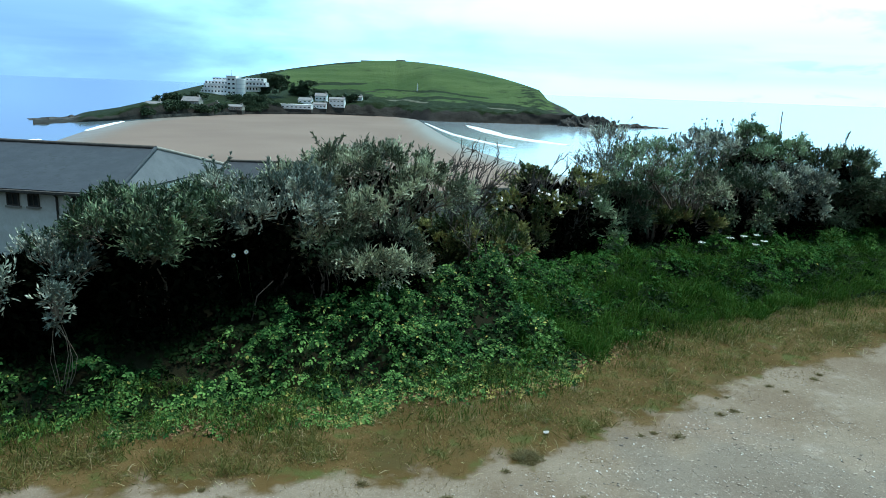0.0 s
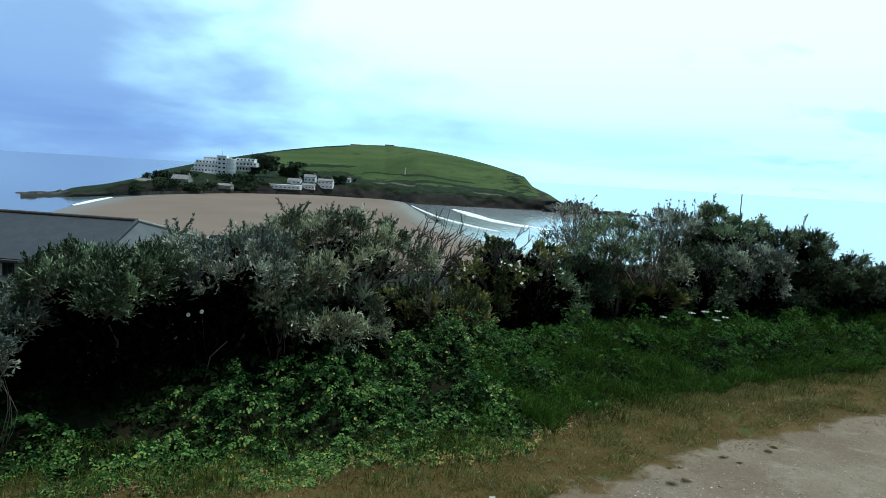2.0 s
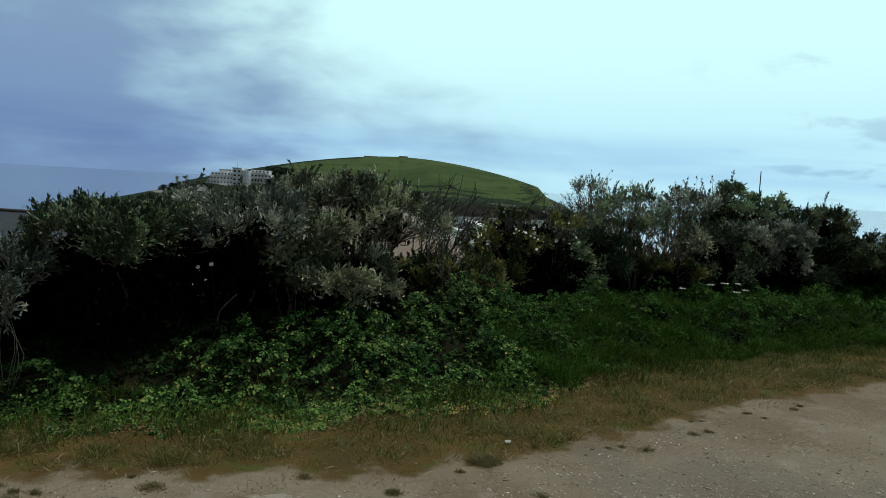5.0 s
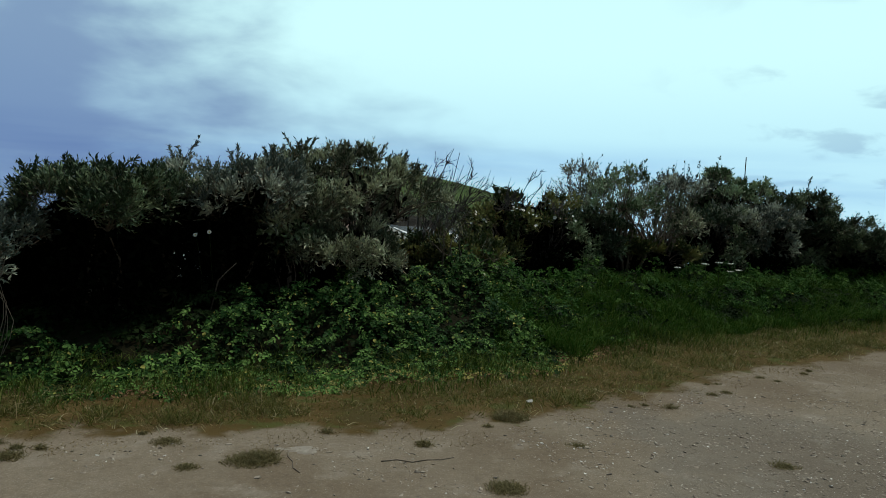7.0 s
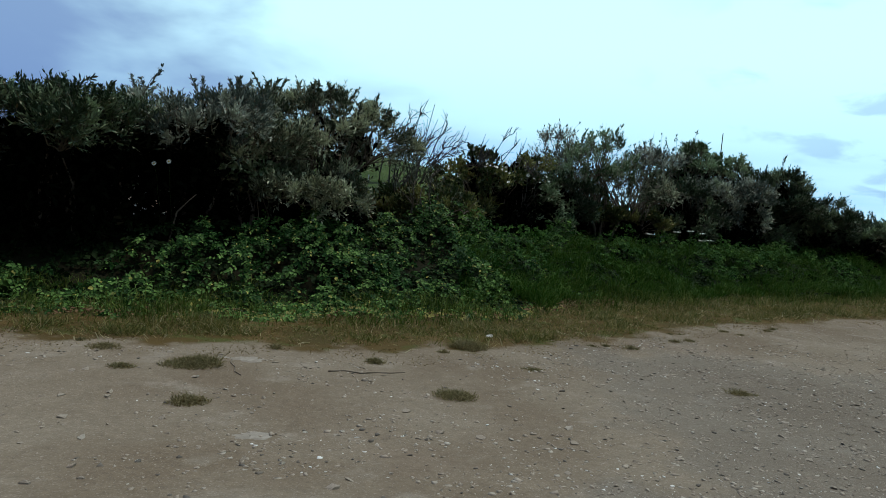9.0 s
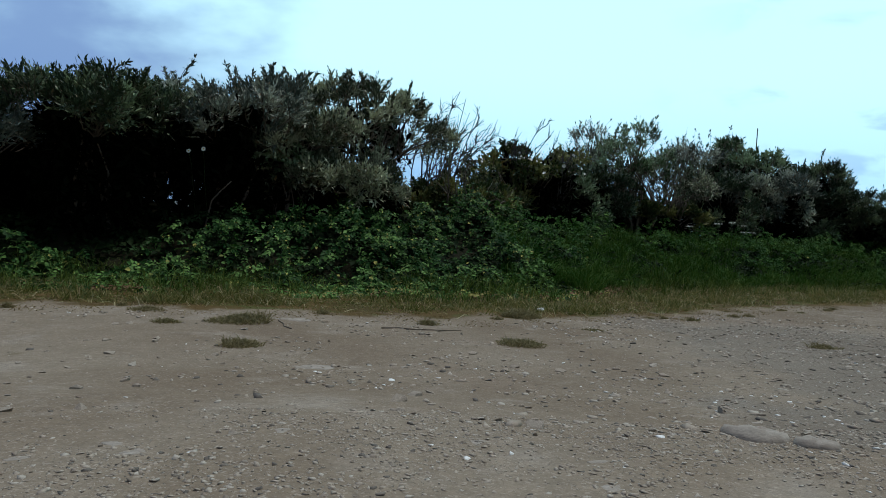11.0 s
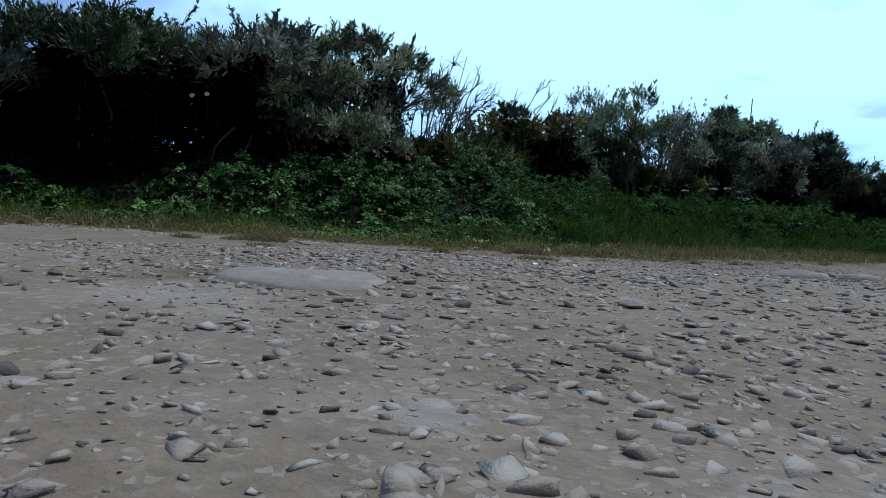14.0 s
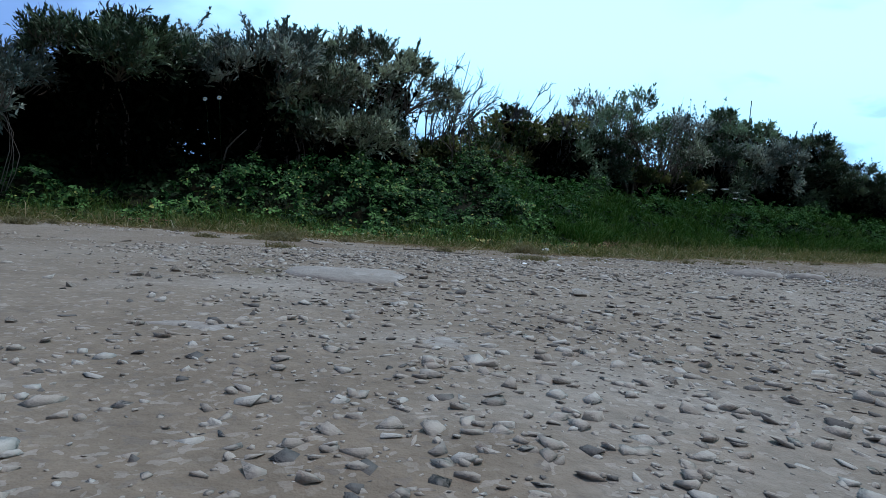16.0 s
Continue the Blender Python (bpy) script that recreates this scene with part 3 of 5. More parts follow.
def build_island():
    a = np.linspace(-0.606, 0.232, 260)
    v = np.concatenate([np.linspace(0, 0.12, 14), np.linspace(0.14, 1.0, 60)])
    ga, gv = np.meshgrid(a, v)
    depth, z = island_height(ga, gv)
    x = ga * depth
    crag = wobble(x, depth, 9.0) * 1.2 + wobble(x, depth, 23.0) * 1.5
    z = z + crag * smooth(0.0, 0.04, gv) * smooth(0.35, 0.06, gv) + 0.7 * wobble(x, depth, 37) * gv * (1 - gv) * 2
    depth = depth + 2.5 * wobble(x, z * 3, 13.0) * smooth(0.15, 0.0, gv)
    front = np.stack([ga * depth, depth, z], -1)
    # the far side falls to the sea unseen
    rows = [front]
    for k in (0.15, 0.4, 0.7, 1.0):
        dd = depth[-1] + 120 * k
        rows.append(np.stack([a * dd, dd, z[-1] + (SEA - 2 - z[-1]) * k ** 1.5 - 0.5], -1)[None])
    pts = np.concatenate(rows, 0)
    ny, nx = pts.shape[:2]
    i = (np.arange(ny - 1)[:, None] * nx + np.arange(nx - 1)).ravel()
    ob = mesh_object("island", pts.reshape(-1, 3), np.stack([i, i + 1, i + nx + 1, i + nx], 1), hill_material(), smooth=True)
    vv = np.concatenate([gv, np.ones((4, len(a)))]).ravel()
    aa = np.concatenate([ga, np.tile(a, (4, 1))]).ravel()
    rocky = smooth(0.075, 0.03, vv) + smooth(-0.5, -0.58, aa) * 1.0 + smooth(0.125, 0.16, aa) * 0.5
    scrub = smooth(0.34, 0.2, vv) * 0.8 + smooth(-0.2, -0.3, aa) * 1.2 + smooth(0.06, 0.12, aa) * 0.45 + smooth(0.5, 0.3, vv) * smooth(-0.08, -0.16, aa)
    for level, wide, a0, a1 in ((0.5, 0.02, -0.2, -0.12), (0.4, 0.012, -0.1, 0.06), (0.3, 0.02, -0.05, 0.13), (0.97, 0.03, -0.3, -0.13)):
        line = level + 0.03 * wobble(aa, vv * 0.2, 0.08)
        scrub = scrub + 1.2 * smooth(wide * 1.6, wide * 0.5, np.abs(vv - line)) * smooth(a0 - 0.02, a0 + 0.02, aa) * smooth(a1 + 0.02, a1 - 0.02, aa)
    rocky = rocky + 0.5 * smooth(0.012, 0.004, np.abs(vv - 0.36 - 0.02 * wobble(aa, vv * 0.1, 0.06))) * smooth(-0.14, -0.12, aa) * smooth(0.09, 0.07, aa)
    worn = np.zeros_like(vv)
    for a0, v0, a1, v1 in ((-0.09, 0.2, -0.03, 0.21), (0.06, 0.2, 0.1, 0.18)):
        t = np.clip((aa - a0) / (a1 - a0), 0, 1)
        worn = np.maximum(worn, smooth(0.014, 0.004, np.abs(vv - v0 - (v1 - v0) * t)) * (aa > a0) * (aa < a1))
    for name, values in (("rocky", rocky), ("scrub", scrub), ("worn", worn)):
        ob.data.attributes.new(name, "FLOAT", "POINT").data.foreach_set("value", np.clip(values, 0, 1).astype(np.float32))
    tagged(ob, "green grassy tidal island with dark rocky shore", "island", kind="structure")


build_island()


# ---- shrubs of the hedge ----
def thing(name, x, y, z, label, category, group=""):
    ob = new(name)
    ob.location = (x, y, z)
    ob.empty_display_size = 0.2
    return tagged(ob, label, category, group)


def bend(a, b, sag, rng, n=5):
    """A slightly crooked line from a to b."""
    t = np.linspace(0, 1, n)[:, None]
    off = rng.normal(0, 1, 3) * sag * np.linalg.norm(b - a)
    return a + (b - a) * t + off * np.sin(np.pi * t) + rng.normal(0, 0.012, (n, 3)) * np.sin(np.pi * t)


def shrub(name, at, size, mat, label, seed, clumps=100, shoots=44, leaves=8, leaf=(0.048, 0.0145), puff=0.15, lobe=0.27, floor=0.35, hang=0.2, inner=1.0, stems=6, bare=0.0, whips=54, reach=0.22, blossoms=0, oval=False):
    """A shrub: crooked stems, a crown of leafy cushions with dark gaps between them, and near-black leaves within that
    paint its deep shade.
    size: half width, half depth, height; floor: how high its leafy crown starts, as a part of the height; hang: how far
    cushions hang below the crown's middle."""
    rng = np.random.default_rng(seed)
    x, y = at
    z = float(land_height(np.array([x]), np.array([y]))[0])
    root = thing(name, x, y, z, label, "shrub", "shrubs of the hedge")
    rx, ry, h = size
    ph = rng.random(6) * 6.28
    mid = h * (floor + 1) / 2 * 0.92
    rz = h - mid - puff * 0.8

    def lumpy(w):
        """The crown's reach in the ways w, uneven."""
        th, el = np.arctan2(w[:, 1], w[:, 0]), w[:, 2]
        return 1 + 0.14 * np.sin(3 * th + ph[0]) + 0.13 * np.sin(5 * th + 4 * el + ph[1]) + 0.13 * np.sin(8 * el + 2 * th + ph[2]) + 0.1 * np.sin(9 * th + 5 * el + ph[3])

    # lobes spaced over the crown, each with cushions on its upper and outer side
    lobe_n = max(4, clumps // 9)
    w = unit(rng.normal(0, 1, (lobe_n * 30, 3)))
    w = w[w[:, 2] > -hang - 0.2 * rng.random(len(w))]
    c = w * lumpy(w)[:, None] * [rx, ry, rz] * (0.62 + 0.3 * rng.random((len(w), 1)))
    gap = lobe * 1.75
    lobes = []
    for p in c:
        if len(lobes) < lobe_n and all(np.sum((q - p) ** 2) > gap * gap for q in lobes):
            lobes.append(p)
    centres = []
    for p in lobes:
        r = lobe * (0.6 + 0.65 * rng.random())
        stretch = 0.7 + 0.65 * rng.random(3)
        out = unit((p / [rx, ry, rz])[None])[0] * 0.7 + [0, 0, 0.55]
        w = unit(rng.normal(0, 0.75, (90, 3)) + out)
        mine = []
        for q in p + w * stretch * [r, r, r * 0.66] * (0.6 + 0.65 * rng.random((90, 1))):
            if len(mine) < 11 and all(np.sum((q - o) ** 2) > (puff * 0.95) ** 2 for o in mine):
                mine.append(q)
        centres += mine
    centres = np.array(centres) + [0, 0, mid]
    centres[:, 2] = np.minimum(centres[:, 2], h - puff * 0.75)
    clumps = len(centres)
    girth = puff * (0.5 + 0.65 * rng.random(clumps))
    # stems to the forks, forks to the cushions
    slim = min(1.0, rx / 0.5)
    forks = (centres[rng.choice(clumps, min(clumps, stems * 3), replace=False)] - [0, 0, mid]) * [0.55, 0.55, 0.3] + [0, 0, mid * 0.8]
    feet = np.stack([rng.normal(0, 0.2 * rx, stems), rng.normal(0, 0.16 * ry, stems), np.full(stems, -0.08)], 1)
    lines = [(bend(feet[k % stems], f, 0.1, rng, 6), (0.022 + 0.014 * rng.random()) * slim, 0.01 * slim) for k, f in enumerate(forks)]
    for p in centres:
        f = forks[np.argmin(np.linalg.norm(forks - p, axis=1))]
        lines.append((bend(f, p, 0.1, rng, 5), 0.009, 0.004))
    # shoots of each cushion
    n = clumps * shoots
    outward = np.repeat(unit((centres - [0, 0, mid]) / [rx, ry, rz]), shoots, 0)
    way = unit(outward * 0.5 + [0, 0, 0.55] + rng.normal(0, 0.55, (n, 3)))
    src = np.repeat(centres, shoots, 0) + rng.normal(0, 0.03, (n, 3))
    tip = src + way * (np.repeat(girth, shoots) * (0.6 + 0.7 * rng.random(n)))[:, None]
    for a, b in zip(src[::3], tip[::3]):
        lines.append((np.stack([a, b]), 0.003, 0.0014))
    for k in range(whips):
        p = centres[rng.integers(clumps)]
        if p[2] < mid + 0.35 * rz:
            continue
        e = p + np.array([rng.normal(0, 0.1), rng.normal(0, 0.1), girth.max() * 0.6 + 0.02 + reach * rng.random() ** 1.5])
        lines.append((bend(p, e, 0.05, rng, 4), 0.005, 0.0015))
        q = p + (e - p) * np.linspace(0.35, 1, 9)[:, None]
        src, tip, way = np.concatenate([src, q]), np.concatenate([tip, q + [0, 0, 0.03]]), np.concatenate([way, np.tile(unit(e - p) * 0.8, (9, 1)) + rng.normal(0, 0.3, (9, 3))])
    v, f = tube_mesh(lines, 4)
    mesh_object("branchwork", v, f, BARK, root)
    if bare < 1:
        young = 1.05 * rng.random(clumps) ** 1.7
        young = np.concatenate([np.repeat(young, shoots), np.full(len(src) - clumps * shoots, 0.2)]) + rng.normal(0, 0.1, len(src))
        keep = rng.random(len(src)) >= bare
        a, b, w, young = src[keep], tip[keep], way[keep], young[keep]
        n = len(a)
        u = np.tile(np.linspace(0.3, 1.0, leaves), n)[:, None]
        base = np.repeat(a, leaves, 0) * (1 - u) + np.repeat(b, leaves, 0) * u
        w = unit(np.repeat(w, leaves, 0) * 1.0 + rng.normal(0, 0.42, (n * leaves, 3)) + [0, 0, 0.15])
        face = unit(rng.normal(0, 0.6, (n * leaves, 3)) + [0, 0, 1.0])
        ll = leaf[0] * (0.6 + 0.8 * rng.random(n * leaves))
        v, f = (oval_leaf_mesh if oval else leaf_mesh)(base, w, face, ll, ll * leaf[1] / leaf[0])
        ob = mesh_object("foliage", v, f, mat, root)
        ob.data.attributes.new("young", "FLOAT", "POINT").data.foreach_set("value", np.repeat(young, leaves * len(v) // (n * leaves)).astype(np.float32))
    # leaves filling the inside, their blackness is shade put into the colour
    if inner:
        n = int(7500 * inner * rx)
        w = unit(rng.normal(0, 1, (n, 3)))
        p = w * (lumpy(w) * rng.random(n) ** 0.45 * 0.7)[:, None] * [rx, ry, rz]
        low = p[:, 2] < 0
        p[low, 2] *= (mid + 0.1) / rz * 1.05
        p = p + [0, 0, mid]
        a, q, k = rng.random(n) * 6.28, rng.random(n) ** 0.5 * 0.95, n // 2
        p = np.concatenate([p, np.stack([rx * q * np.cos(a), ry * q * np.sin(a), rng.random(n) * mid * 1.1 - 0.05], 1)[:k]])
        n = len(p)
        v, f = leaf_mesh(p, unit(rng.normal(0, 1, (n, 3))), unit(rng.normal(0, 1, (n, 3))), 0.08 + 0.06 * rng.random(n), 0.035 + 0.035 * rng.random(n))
        tagged(mesh_object("inner_shade", v, f, SHADE, root), "near-black leaves filling the shrub with painted shade", kind="stuff")
    if blossoms:
        front = centres[(centres[:, 1] < 0.1 * ry) & (centres[:, 2] > mid)]
        for k in range(blossoms):
            p = front[rng.integers(len(front))]
            blossom(p + unit((p - [0, 0, mid]) / [rx, ry, rz]) * puff * 1.05 + rng.normal(0, 0.05, 3), rng, root)
    return root


def twig_shrub(at, lean, spread, height, label, seed, stems):
    """A leafless shrub: stems fanning out of one stool, forked twice into fine twigs."""
    rng = np.random.default_rng(seed)
    root = thing("bare_shrub", *at, float(land_height(np.array([at[0]]), np.array([at[1]]))[0]), label, "shrub", "shrubs of the hedge")
    lines = []
    for k in range(stems):
        u = 2 * (k + rng.random()) / stems - 1
        tip = np.array([lean + spread * u, rng.normal(0, 0.18), height * (1.0 - 0.28 * u * u) * (0.72 + 0.28 * rng.random())])
        stem = bend(np.array([rng.normal(0, 0.07), rng.normal(0, 0.06), -0.05]), tip, 0.09, rng, 9)
        lines.append((stem, 0.015, 0.0035))
        for q in range(9):
            i = rng.integers(2, 8)
            way = unit(unit((stem[i + 1] - stem[i])[None])[0] + rng.normal(0, 0.42, 3) + [0.08, 0, 0.12])
            twig = bend(stem[i], stem[i] + way * (0.22 + 0.4 * rng.random()) * (1.15 - 0.09 * i), 0.08, rng, 6)
            lines.append((twig, 0.0075, 0.0026))
            for w in range(4):
                j = rng.integers(1, 5)
                fork = unit(unit((twig[j + 1] - twig[j])[None])[0] + rng.normal(0, 0.45, 3) + [0, 0, 0.1])
                lines.append((np.stack([twig[j], twig[j] + fork * (0.06 + 0.14 * rng.random())]), 0.0045, 0.002))
    v, f = tube_mesh(lines, 4)
    mesh_object("branchwork", v, f, TWIG, root)


blossom_data = {}


def blossom(c, rng, parent):
    """An open white flower of five petals."""
    if "mesh" not in blossom_data:
        bm = bmesh.new()
        for k in range(5):
            a = k * 2 * math.pi / 5
            pts = [(0.004, 0, 0), (0.016, -0.013, 0.006), (0.03, -0.008, 0.011), (0.03, 0.008, 0.011), (0.016, 0.013, 0.006)]
            vs = [bm.verts.new((math.cos(a) * p[0] - math.sin(a) * p[1], math.sin(a) * p[0] + math.cos(a) * p[1], p[2])) for p in pts]
            bm.faces.new(vs)
        me = bpy.data.meshes.new("blossom")
        bm.to_mesh(me)
        bm.free()
        me.materials.append(PETAL)
        blossom_data["mesh"] = me
    ob = new("blossom", blossom_data["mesh"])
    ob.parent = parent
    s = 0.5 + 0.35 * rng.random()
    ob.matrix_basis = Matrix.LocRotScale(c, Euler((1.0 + rng.normal(0, 0.35), rng.normal(0, 0.3), rng.normal(0, 0.6))), (s, s, s))


GREY = "grey-green shrub with narrow leaves in upright sprigs on the bank"
SILV = "silvery narrow-leaved shrub leaning out of the hedge"
OLIV = "olive-green bushy shrub of the hedge, leafy to the ground"
BIG = "large grey-green shrub with many stems and upright narrow-leaved sprigs"
AIRY = "half-bare feathery shrub, sky showing between its fine twigs"
LEAFY = "fresh green bushy shrub with pale leaf tips"
UNDER = "low dark leafy undergrowth shrub in a gap of the hedge"
shrub("shrub", (-6.1, 6.3), (0.95, 1.0, 1.2), OLIVE, OLIV, 11, hang=0.0)
shrub("shrub", (-5.0, 6.0), (0.6, 0.8, 0.8), OLIVE, OLIV, 45, hang=-0.1, floor=0.55, shoots=30)
shrub("shrub", (-3.95, 6.25), (0.46, 0.5, 0.93), SILVER, SILV, 12, hang=0.0, floor=0.6, shoots=30, whips=16, inner=2.5)
shrub("shrub", (-3.05, 6.7), (0.44, 0.7, 1.26), OLIVE, OLIV, 13, hang=-0.05, floor=0.62, reach=0.12, whips=30)
shrub("shrub", (-3.75, 6.95), (0.5, 0.5, 0.9), OLIVE, OLIV, 49, clumps=70, hang=0.2, floor=0.4, shoots=30, whips=10, inner=1.8)
shrub("shrub", (-2.85, 7.25), (0.75, 1.0, 1.3), OLIVE, OLIV, 14, hang=-0.05, floor=0.6, shoots=34, reach=0.16)
shrub("shrub", (-2.0, 7.75), (0.62, 0.9, 1.42), SILVER, SILV, 15, hang=-0.05, floor=0.5, shoots=34)
# the tall dome of the hedge: a spreading crown on bare stems, and lower growth before it
shrub("shrub", (-0.93, 8.62), (1.02, 0.85, 1.72), SPRIG, BIG, 16, clumps=230, shoots=34, hang=0.12, floor=0.42, inner=0.07, lobe=0.24, stems=15, reach=0.16)
shrub("shrub", (-1.5, 7.95), (0.62, 0.7, 1.25), SPRIG, GREY, 28, clumps=130, shoots=34, hang=0.6, floor=0.15, inner=0.7, lobe=0.22)
shrub("shrub", (-0.8, 7.75), (0.66, 0.5, 0.85), SPRIG, GREY, 42, clumps=100, shoots=34, hang=0.6, floor=0.15, inner=0.3, lobe=0.2)
shrub("leafy_climber", (-1.42, 7.5), (0.22, 0.2, 0.98), FRESH, "bright green leafy climber growing up through the shrub", 47, clumps=30, shoots=8, leaves=6, leaf=(0.055, 0.038), oval=True, puff=0.12, lobe=0.14, floor=0.6, hang=0.6, inner=0.0, stems=3, whips=4)
shrub("young_shrub", (-3.4, 5.62), (0.08, 0.08, 1.05), SILVER, "slender young silvery shoot standing before the hedge", 48, clumps=5, shoots=12, puff=0.08, lobe=0.09, floor=0.7, hang=0.8, inner=0.0, stems=2, whips=2)
twig_shrub((0.12, 9.45), 0.48, 0.52, 2.02, "almost leafless dry shrub, a leaning fan of thin crooked twigs", 17, 16)
shrub("shrub", (-0.2, 9.5), (0.7, 0.5, 0.5), DARKLEAF, UNDER, 41, clumps=60, leaves=8, leaf=(0.05, 0.022))
twig_shrub((1.3, 9.85), 0.4, 0.4, 1.72, "thin bare stems arching up out of the hedge", 40, 9)
shrub("bare_shrub", (0.6, 8.5), (0.5, 0.4, 0.86), SPRIG, "low tangle of bare grey arching twigs", 39, clumps=90, shoots=9, puff=0.2, bare=0.8, inner=0.0, stems=9, floor=0.1, hang=0.6, whips=50, reach=0.2)
shrub("shrub", (0.7, 9.2), (0.6, 0.6, 0.62), DARKLEAF, UNDER, 29, clumps=60, leaves=8, leaf=(0.05, 0.022))
shrub("rose_bush", (1.55, 10.15), (0.78, 0.75, 1.36), DARKLEAF, "dark rose bush with small white flowers in the hedge", 18, clumps=130, shoots=18, leaves=8, leaf=(0.045, 0.026), oval=True, blossoms=44, hang=0.4, whips=12, reach=0.25)
shrub("shrub", (2.25, 10.5), (0.5, 0.5, 0.95), FRESH, LEAFY, 43, clumps=90, hang=0.5, floor=0.2, lobe=0.2)
shrub("shrub", (2.92, 11.9), (0.4, 0.5, 1.86), SILVER, AIRY, 19, clumps=81, bare=0.72, inner=0.0, puff=0.22, stems=12, whips=60)
shrub("shrub", (3.45, 11.45), (0.5, 0.7, 1.86), FRESH, LEAFY, 20, clumps=110, hang=0.1, bare=0.6, inner=0.0, floor=0.42, stems=12)
shrub("shrub", (2.75, 11.05), (0.6, 0.5, 1.05), OLIVE, OLIV, 44, clumps=100, hang=0.5, floor=0.2, lobe=0.22)
shrub("shrub", (5.0, 13.2), (0.62, 0.6, 1.98), SILVER, AIRY, 34, clumps=130, bare=0.66, floor=0.5, inner=0.0, stems=11, whips=70, reach=0.3)
shrub("shrub", (4.2, 11.7), (0.55, 0.6, 1.4), SPRIG, GREY, 21, floor=0.55, bare=0.6, inner=0.0, stems=14)
shrub("shrub", (3.9, 11.6), (0.75, 0.5, 0.62), DARKLEAF, UNDER, 36, clumps=60, leaves=8, leaf=(0.05, 0.022))
shrub("shrub", (6.05, 13.3), (0.85, 0.9, 1.98), FRESH, LEAFY, 22, clumps=200, hang=0.5, lobe=0.23, leaf=(0.05, 0.018), bare=0.4, inner=0.25, stems=9)
shrub("shrub", (5.3, 12.0), (0.66, 0.6, 1.25), OLIVE, OLIV, 35, clumps=130, hang=0.5, floor=0.25, bare=0.2, inner=0.4)
shrub("shrub", (6.2, 12.2), (0.66, 0.7, 1.36), SILVER, SILV, 23, clumps=150, hang=0.6, lobe=0.24)
shrub("shrub", (7.6, 12.95), (0.52, 0.7, 1.62), OLIVE, OLIV, 24, clumps=150, hang=0.7, floor=0.2, lobe=0.22, reach=0.3)
shrub("shrub", (8.5, 13.2), (0.6, 0.9, 1.12), OLIVE, OLIV, 25, clumps=140, hang=0.6, floor=0.2, lobe=0.22)
shrub("shrub", (9.5, 13.7), (0.85, 0.9, 0.85), OLIVE, OLIV, 26, clumps=150, hang=0.6, floor=0.2, lobe=0.22)
shrub("shrub", (10.8, 14.5), (1.0, 0.9, 0.75), OLIVE, OLIV, 27, clumps=150, hang=0.6, floor=0.2, lobe=0.22)
shrub("shrub", (12.4, 15.4), (1.1, 0.9, 0.75), OLIVE, OLIV, 31)


# ---- brambles on the bank ----
def leafy_cover(name, n, x0, x1, d0, d1, size, mat, label, category, seed, lift=0.2, patchy=0.0, width=0.72, fade=1.0, spread=0.5, thin=0.4):
    """Leaves in threes over the bank, tilted towards the light."""
    rng = np.random.default_rng(seed)
    x = x0 + (x1 - x0) * rng.random(n)
    d = d0 + (d1 - d0) * rng.random(n)
    keep = (d < spread + 0.25 * wobble(x, d, 0.7) + (max(spread, 1.5) - spread) * smooth(-2.8, -0.4, x)) | (d < 0)
    keep &= 0.7 * wobble(x, d * 2, 1.3) + 0.75 * wobble(x, bank_foot(x) + d / 0.8, 0.45) - 2.1 * fade * smooth(0.8, 4.2, x) - thin * smooth(-2.4, -3.6, x) > patchy - 1.2 + rng.normal(0, 0.3, n)
    x, d = x[keep], d[keep]
    n = len(x)
    d = d + (0.24 * wobble(x, 1.0, 0.9) + 0.1 * wobble(x, 4.0, 0.3)) * smooth(0.9, 0.1, d)
    y = bank_foot(x) + d / 0.8
    mound = lift * (0.5 + 0.5 * smooth(-3.2, -1.0, x)) * (1 - 0.6 * fade * smooth(0.3, 2.0, x)) * (0.5 + 0.5 * wobble(x, y, 0.9) + 0.55 * wobble(x, y, 0.45)) * smooth(-0.2, 0.5, d)
    z = land_height(x, y) + 0.03 + mound * (0.35 + 0.65 * rng.random(n) ** 0.3)
    base = np.stack([x, y, z], 1)
    lean = rng.normal(0, 0.7, n) - np.pi / 2
    out = np.stack([np.cos(lean), np.sin(lean), -0.15 + rng.normal(0, 0.3, n)], 1)
    up = unit(rng.normal(0, 0.4, (n, 3)) + [0.0, -0.5, 1.0])
    out = unit(out - up * np.sum(out * up, 1, keepdims=True))
    side = np.cross(up, out)
    L = size * (0.55 + 0.75 * rng.random(n))
    vs, fs, k = [], [], 0
    # five leaflets: two pairs along the stalk and one at its end
    for along, turn, s in ((1.5, 0.0, 1.0), (1.1, 1.0, 0.85), (1.1, -1.0, 0.85), (0.3, 1.25, 0.75), (0.3, -1.25, 0.75)):
        way = unit(out * np.cos(turn) + side * np.sin(turn) + up * (-0.1 + rng.normal(0, 0.2, n))[:, None])
        v, f = oval_leaf_mesh(base + out * L[:, None] * along, way, unit(up + rng.normal(0, 0.25, (n, 3))), L * s, L * s * width)
        vs.append(v), fs.append(f + k)
        k += len(v)
    ob = mesh_object(name, np.concatenate(vs), np.concatenate(fs), mat)
    young = np.clip(0.26 + 0.3 * wobble(x, y * 2, 0.34) + rng.normal(0, 0.24, n) + 0.2 * smooth(0.6, 0.0, d), 0, 1)
    ob.data.attributes.new("young", "FLOAT", "POINT").data.foreach_set("value", np.tile(np.repeat(young, 6), 5).astype(np.float32))
    return tagged(ob, label, category, kind="stuff")


